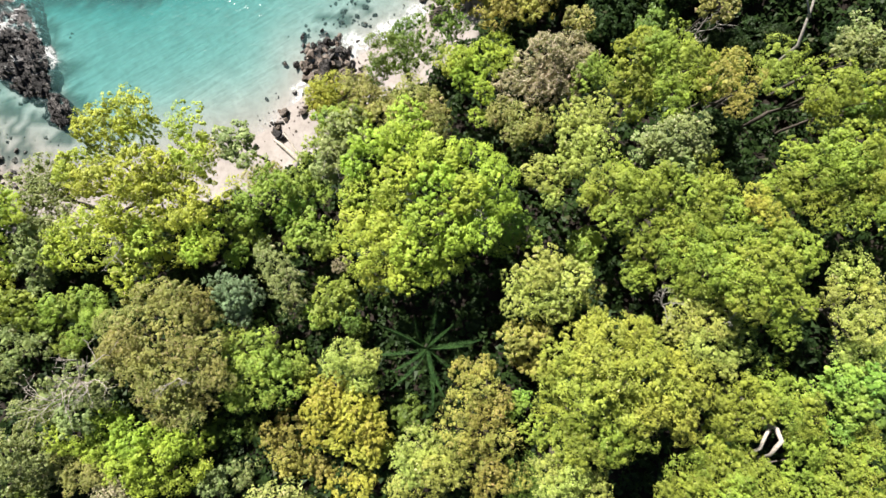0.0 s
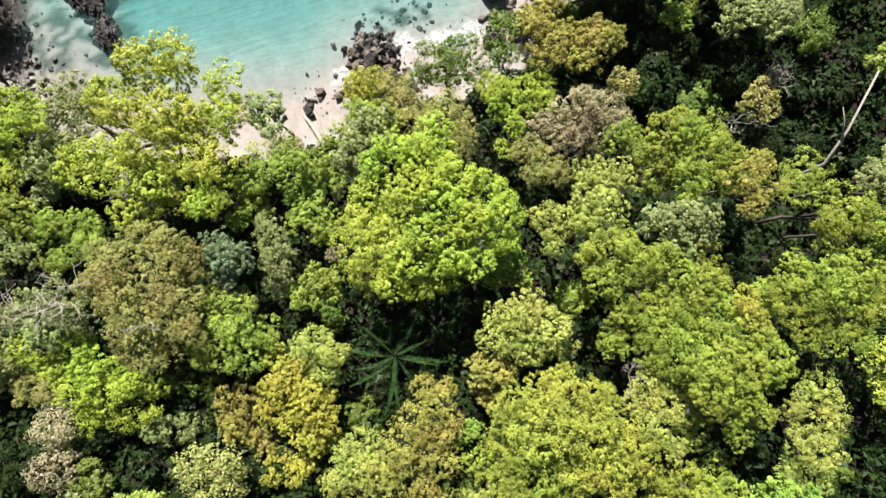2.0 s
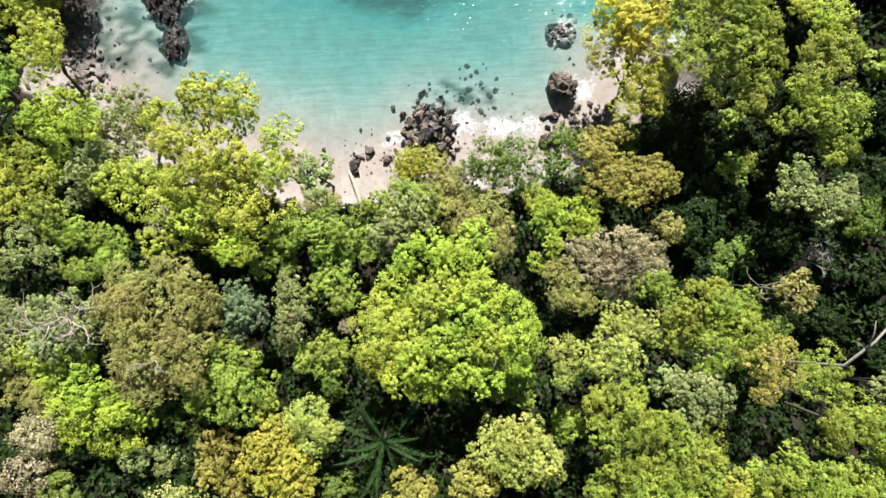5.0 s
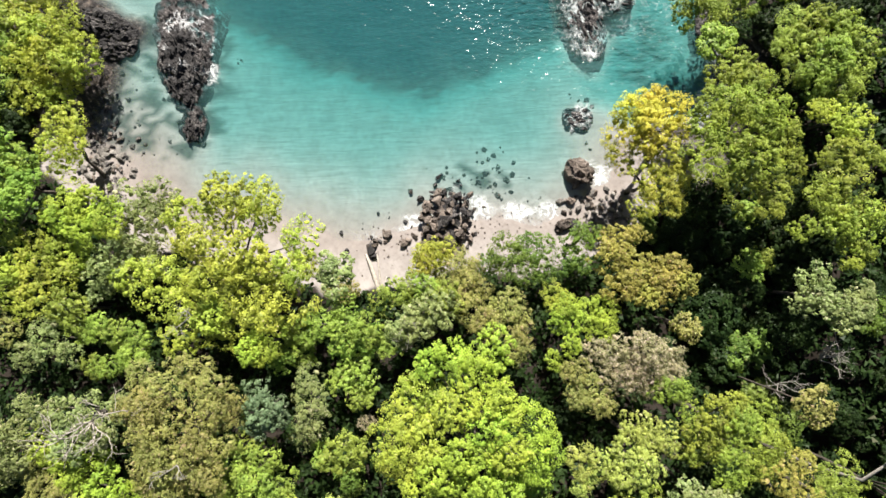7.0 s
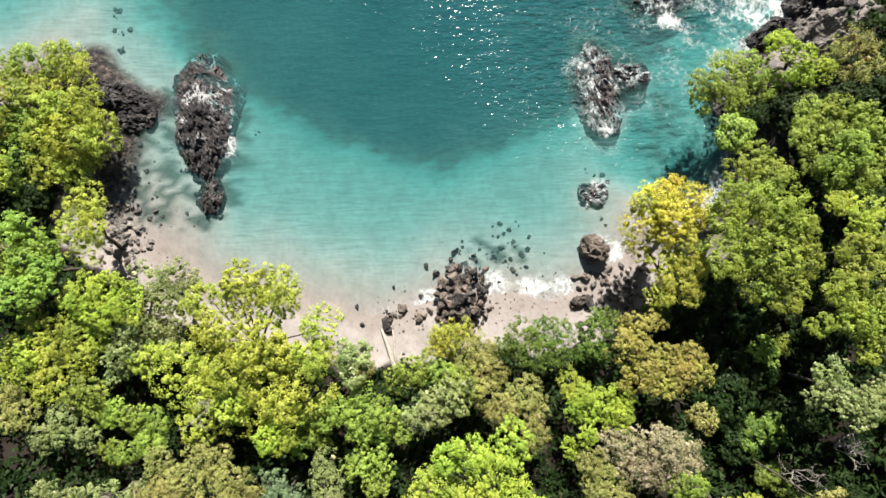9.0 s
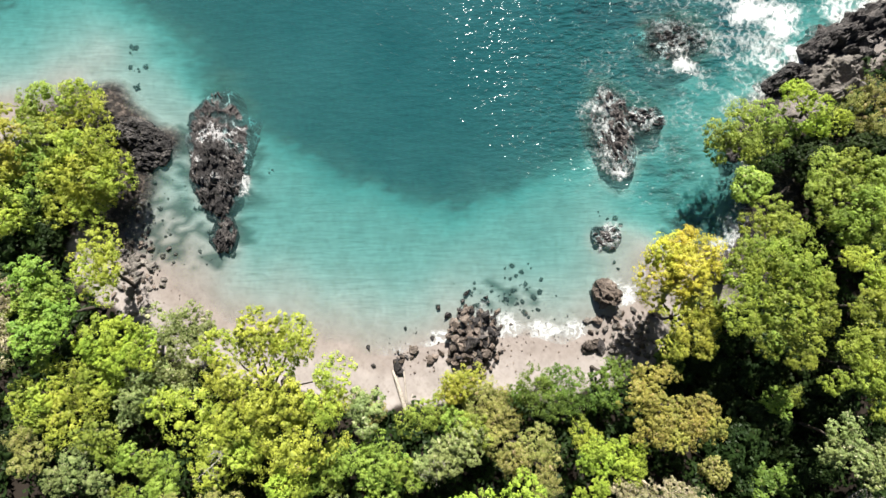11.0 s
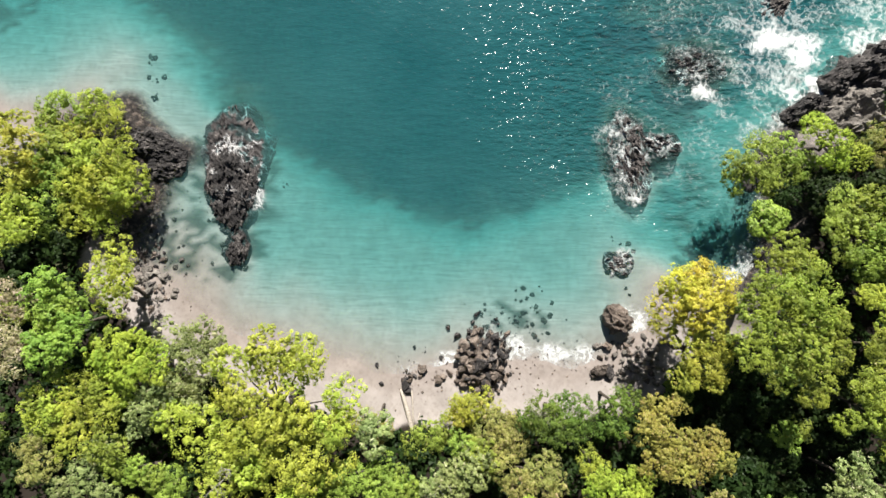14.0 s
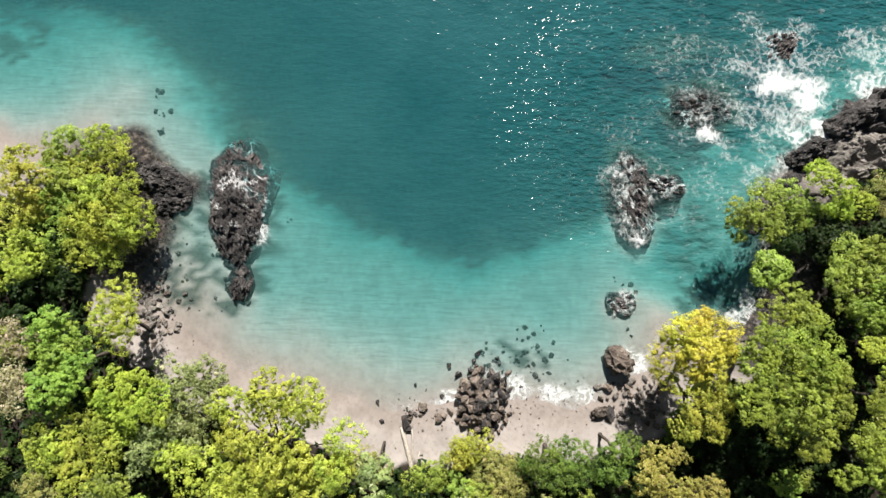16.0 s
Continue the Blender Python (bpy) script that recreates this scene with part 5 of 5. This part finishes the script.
def sunken_stones(spots, seed):
    """Flat dark stones on the sea bed: middle, reach and number of each patch."""
    r = np.random.RandomState(seed)
    pts, faces, total = [], [], 0
    for x, y, wide, deep_, count in spots:
        px, py = x + r.normal(0, wide, count), y + r.normal(0, deep_, count)
        for a, b, z in zip(px, py, lie(px, py)[0]):
            src = PALE_BLOCKS[r.randint(len(PALE_BLOCKS))]
            v = np.empty(len(src.vertices) * 3, np.float32)
            src.vertices.foreach_get("co", v)
            size = 0.1 + 0.42 * r.random_sample() ** 2.8
            turn = np.array(Euler((r.uniform(-0.4, 0.4), r.uniform(-0.4, 0.4), r.uniform(0, 6.28))).to_matrix())
            pts.append((v.reshape(-1, 3) * size * np.array([r.uniform(0.85, 1.2), 0.95, 0.4])) @ turn.T + (a, b, min(z, 0.1) + size * 0.1))
            faces += [[k + total for k in q.vertices] for q in src.polygons]
            total += len(src.vertices)
    me = bpy.data.meshes.new("sunken_stones")
    me.from_pydata(np.vstack(pts).tolist(), [], faces)
    me.materials.append(ALGAE)
    return tagged(new("sunken_stones", me), "dark algae-covered stones under shallow clear water", "stones", kind="stuff")


sunken_stones([(-9.3, 25.8, 1.9, 2.0, 48), (-13.5, 23.0, 1.6, 1.0, 14), (-54.8, 10.5, 2.4, 3.4, 50), (-51.5, 8.0, 2.0, 2.0, 16), (-47.0, 9.0, 1.6, 1.6, 8), (-11.6, 28.9, 0.3, 0.3, 3), (-0.6, 36.6, 0.4, 0.4, 3),
               (-3.3, 41.0, 0.9, 0.5, 7), (-45.6, 22.9, 0.4, 0.4, 4), (-69.6, 26.8, 0.4, 0.5, 6), (-67.4, 24.8, 0.4, 0.5, 5), (-65.9, 23.2, 0.3, 0.4, 4)], 5)


# ---- palm, dead wood ----
def frond_mesh(length, seed):
    r = random.Random(seed)
    bm = bmesh.new()
    spine = []
    for k in range(15):
        t = k / 14
        spine.append(Vector((length * (t - 0.12 * t ** 3), 0.12 * math.sin(3 * t + seed), length * (0.42 * t - 0.62 * t * t))))
    tube(bm, spine, [0.05 * (1 - 0.85 * k / 14) for k in range(15)], 5)
    for k in range(2, 44):
        t = k / 44
        f = t * 14
        a = spine[int(f)].lerp(spine[min(int(f) + 1, 14)], f - int(f))
        reach = length * 0.085 * math.sin(math.pi * min(0.98, 0.12 + 0.86 * t)) + 0.12
        for side in (-1, 1):
            tip = a + Vector((reach * 0.7, side * reach * 0.5, -reach * r.uniform(0.5, 1.3)))
            w = Vector((0.045, 0, 0))
            mid = a.lerp(tip, 0.5) + Vector((0, 0, 0.04))
            q = [bm.verts.new(p) for p in (a - w * 0.6, mid - w, tip, mid + w, a + w * 0.6)]
            bm.faces.new(q)
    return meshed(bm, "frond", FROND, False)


def make_frond():
    m, n, l, out = material("palm frond shaded")
    w = place(n)
    k = noise_node(n, l, 2.0, 4.0, w)
    # very dark greens: the shade of the gap is painted into the fronds
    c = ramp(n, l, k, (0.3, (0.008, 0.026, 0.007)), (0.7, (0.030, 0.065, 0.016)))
    l.new(principled(n, l, c, 0.7, None, 0.1), out.inputs[0])
    return m


FROND = make_frond()
palm = tagged(new("palm"), "palm with long arching fronds, their green darkened for its shaded gap", "palm tree")
px, py = 2.4, -14.2
palm.location = (px, py, ground_at(px, py))
bm = bmesh.new()
tube(bm, [(0, 0, -0.3), (0.05, 0, 1.2), (0, 0.05, 2.6), (0, 0, 3.4)], [0.32, 0.24, 0.22, 0.16], 9)
part("trunk", meshed(bm, "trunk", BARK), None, palm)
FRONDS = [frond_mesh(L, k) for k, L in enumerate((5.2, 6.2, 7.0))]
arch = random.Random(5)
for k in range(13):
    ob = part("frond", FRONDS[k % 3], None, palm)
    ob.matrix_basis = Matrix.LocRotScale((0, 0, 3.3), Euler((arch.uniform(-0.5, 0.5), -arch.uniform(-0.1, 0.85), 2.39996 * k + arch.uniform(-0.2, 0.2)), "XYZ"), None)


def snag(x, y, z, size, seed, label, lean=(0, 0), name="bare_branch", forks=6, thick=0.07, mat=None):
    """Bleached dead wood: a crooked stem that forks into bare twigs."""
    r = random.Random(seed)
    root = new(name)
    root.location = (x, y, z)
    tagged(root, label, "dead wood")

    def arm(at, way, length, thick, depth, bm):
        pts, p, w = [at], at.copy(), way.normalized()
        for _ in range(4):
            w = (w + Vector((r.gauss(0, 0.28), r.gauss(0, 0.28), r.gauss(0, 0.18)))).normalized()
            p = p + w * length / 4
            pts.append(p.copy())
        tube(bm, pts, [thick * (1 - 0.16 * k) for k in range(5)], 6)
        if depth:
            for k in (2, 3, 4, 4):
                side = Vector((r.gauss(0, 1), r.gauss(0, 1), r.gauss(0.2, 0.5))).normalized()
                arm(pts[k], w * 0.7 + side * 0.8, length * r.uniform(0.45, 0.7), thick * 0.5, depth - 1, bm)
    main = Vector((lean[0], lean[1], 1))
    for k in range(forks):
        bm = bmesh.new()
        way = main + Vector((r.gauss(0, 0.8), r.gauss(0, 0.8), 0))
        arm(Vector((0, 0, 0)), way, size * r.uniform(0.6, 1), thick, 2, bm)
        part("branch", meshed(bm, "branch", mat or PALE), None, root)
    return root


snag(-30.8, -17.7, 14.0, 3.8, 1, "bleached bare crown of a dead tree among green leaves", forks=8, thick=0.09, mat=DRIFT)
snag(-21.3, -17.1, 14.2, 2.2, 2, "thin bleached dead branch in an olive crown", forks=2)
snag(23.5, -8.3, 17.6, 1.8, 3, "small pale dead twigs above the canopy", forks=4, thick=0.05)
snag(29.5, -9.1, 18.2, 1.3, 4, "small pale dead twigs above the canopy", forks=3, thick=0.05)
snag(-28.3, -4.3, 12.4, 2.2, 5, "pale bare branch lying in a lime-green crown", forks=3, thick=0.06)
snag(-8.7, 5.6, 8.2, 2.2, 6, "pale bare twigs among shrubs near the beach", forks=4, thick=0.05)
snag(31.2, 21.1, 7.0, 2.4, 7, "grey leafless branches in the shaded valley", forks=4)
snag(33.2, 25.6, 8.0, 2.8, 8, "grey leafless branches in the shaded valley", forks=6)
snag(8.8, -0.6, 8.0, 2.4, 9, "tangled bare brown twigs beside a lime crown", forks=5, thick=0.05)


def timber(name, label, pieces, mat, category):
    """Dead wood of a few bare stems: each piece its name, points and radii."""
    root = new(name)
    root.location = pieces[0][1][0]
    o = root.location.copy()
    for part_name, pts, radii in pieces:
        bm = bmesh.new()
        tube(bm, [Vector(p) - o for p in pts], radii, 9)
        for v in bm.verts:
            v.co += 0.05 * noise.noise_vector(v.co * 2.2)
        part(part_name, meshed(bm, part_name, mat), None, root)
    return tagged(root, label, category)


timber("dead_trunk", "tall leaning pale grey trunk above the shaded valley", [
    ("trunk", [(36.0, 14.2, ground_at(36.0, 14.2) - 0.3), (36.0, 14.8, 10.0), (36.2, 16.0, 16.2), (36.5, 19.0, 17.6), (37.0, 24.5, 18.6)], [0.22, 0.19, 0.15, 0.12, 0.08]),
    ("branch", [(36.4, 18.0, 17.4), (35.5, 19.6, 18.2), (34.8, 20.4, 18.6)], [0.09, 0.06, 0.03])], PALE, "dead tree")
timber("white_limb", "thick bleached white limbs bending out of a lime-green tree", [
    ("trunk", [(34.2, -17.5, ground_at(34.2, -17.5)), (34.4, -18.2, 12.0), (34.7, -19.4, 16.4), (34.7, -20.2, 17.0), (34.2, -20.9, 16.9), (34.4, -21.8, 16.0), (34.2, -23.0, 14.0)], [0.4, 0.32, 0.22, 0.21, 0.19, 0.16, 0.12]),
    ("limb", [(34.5, -19.0, 15.9), (33.3, -19.9, 16.9), (33.0, -21.0, 16.7), (32.7, -22.2, 15.2)], [0.2, 0.17, 0.15, 0.10])], DRIFT, "dead wood")
gz = ground_at(-15.5, 8)
timber("driftwood_log", "bleached forked driftwood log lying on the sand", [
    ("trunk", [(-17.7, 9.5, gz + 0.10), (-16.6, 8.7, gz + 0.22), (-15.3, 7.6, gz + 0.30), (-14.0, 6.5, gz + 0.36), (-12.9, 5.5, gz + 0.45)], [0.12, 0.22, 0.28, 0.30, 0.28]),
    ("branch", [(-16.4, 10.2, gz + 0.5), (-15.4, 8.9, gz + 0.45), (-14.4, 7.5, gz + 0.42), (-13.4, 6.2, gz + 0.4)], [0.07, 0.10, 0.13, 0.15]),
    ("branch", [(-14.0, 8.4, gz + 0.3), (-13.6, 7.4, gz + 0.35), (-13.2, 6.4, gz + 0.35)], [0.05, 0.08, 0.10])], DRIFT, "driftwood")


# ---- shingle, and the woods beyond ----
def shingle(spots, count, seed):
    """Fine stones strewn over the beach, too small to count."""
    r = np.random.RandomState(seed)
    shapes = []
    for b in PALE_BLOCKS[:3] + BLOCKS[:3]:
        v = np.empty(len(b.vertices) * 3, np.float32)
        b.vertices.foreach_get("co", v)
        shapes.append((v.reshape(-1, 3), [list(f.vertices) for f in b.polygons]))
    pts, faces, total = [], [], 0
    for x, y, reach in spots:
        px, py = x + r.normal(0, reach, count), y + r.normal(0, reach, count)
        h = lie(px, py)[0]
        for a, b, z in zip(px, py, h):
            if z < -0.25 or z > 2.0:
                continue
            v, f = shapes[r.randint(6)]
            size = r.uniform(0.06, 0.19)
            turn = np.array(Euler(r.uniform(0, 6, 3)).to_matrix())
            pts.append((v * size * np.array([1, 0.8, 0.6])) @ turn.T + (a, b, z + size * 0.2))
            faces += [[k + total for k in q] for q in f]
            total += len(v)
    me = bpy.data.meshes.new("shingle")
    me.from_pydata(np.vstack(pts).tolist(), [], faces)
    me.materials.append(BOULDER)
    return tagged(new("shingle", me), "small brown and grey pebbles strewn over pale sand", "pebbles", kind="stuff")


shingle([(-16.5, 11.5, 2.2), (-12, 14.5, 1.8), (-6.5, 20.5, 1.8), (5, 28.5, 2.4), (-1.5, 24.5, 2.0), (-53.5, 3.6, 2.2), (-49, 1.5, 2.0)], 45, 12)


def far_woods(count, seed):
    """The forest that goes on over the hills behind, as leafy mounds."""
    r = np.random.RandomState(seed)
    x, y = r.uniform(-230, 260, count), r.uniform(-230, 200, count)
    h, _, w, _ = lie(x, y)
    inside = ((x + 94) * 53 + (y - 25) * 39 > -500) & ~(((x - 38) * 54 + (y - 37) * 35 > 490) & (y > 32)) & (x < 63) & (y > -46)
    keep = (w > 0.9) & ~inside
    x, y, h = x[keep], y[keep], h[keep]
    m, k = len(x), 48
    d = unit(r.normal(0, 1, (m, k, 3)) + np.array([0, 0, 0.5]))
    size = r.uniform(3.0, 5.5, (m, 1, 1))
    base = np.stack([x, y, h + r.uniform(4, 8, m)], 1)[:, None] + d * size * np.array([1, 1, 0.75]) * r.uniform(0.7, 1, (m, k, 1))
    face = unit(d + np.array([0, 0, 0.4]) + r.normal(0, 0.3, (m, k, 3)))
    along = unit(np.cross(face, r.normal(0, 1, (m, k, 3))))
    across = np.cross(face, along)
    ln = size * r.uniform(0.24, 0.42, (m, k, 1))
    co = np.stack([base - along * ln * 0.5 - across * ln * 0.5, base - along * ln * 0.5 + across * ln * 0.5, base + along * ln * 0.6], 2).reshape(-1, 3)
    me = bpy.data.meshes.new("far_woods")
    fill(me, co, np.arange(len(co)).reshape(-1, 3))
    me.materials.append(LEAVES["G"][0])
    return tagged(new("far_woods", me), "unbroken green forest running on over the hills", "forest", kind="stuff")


far_woods(3400, 6)
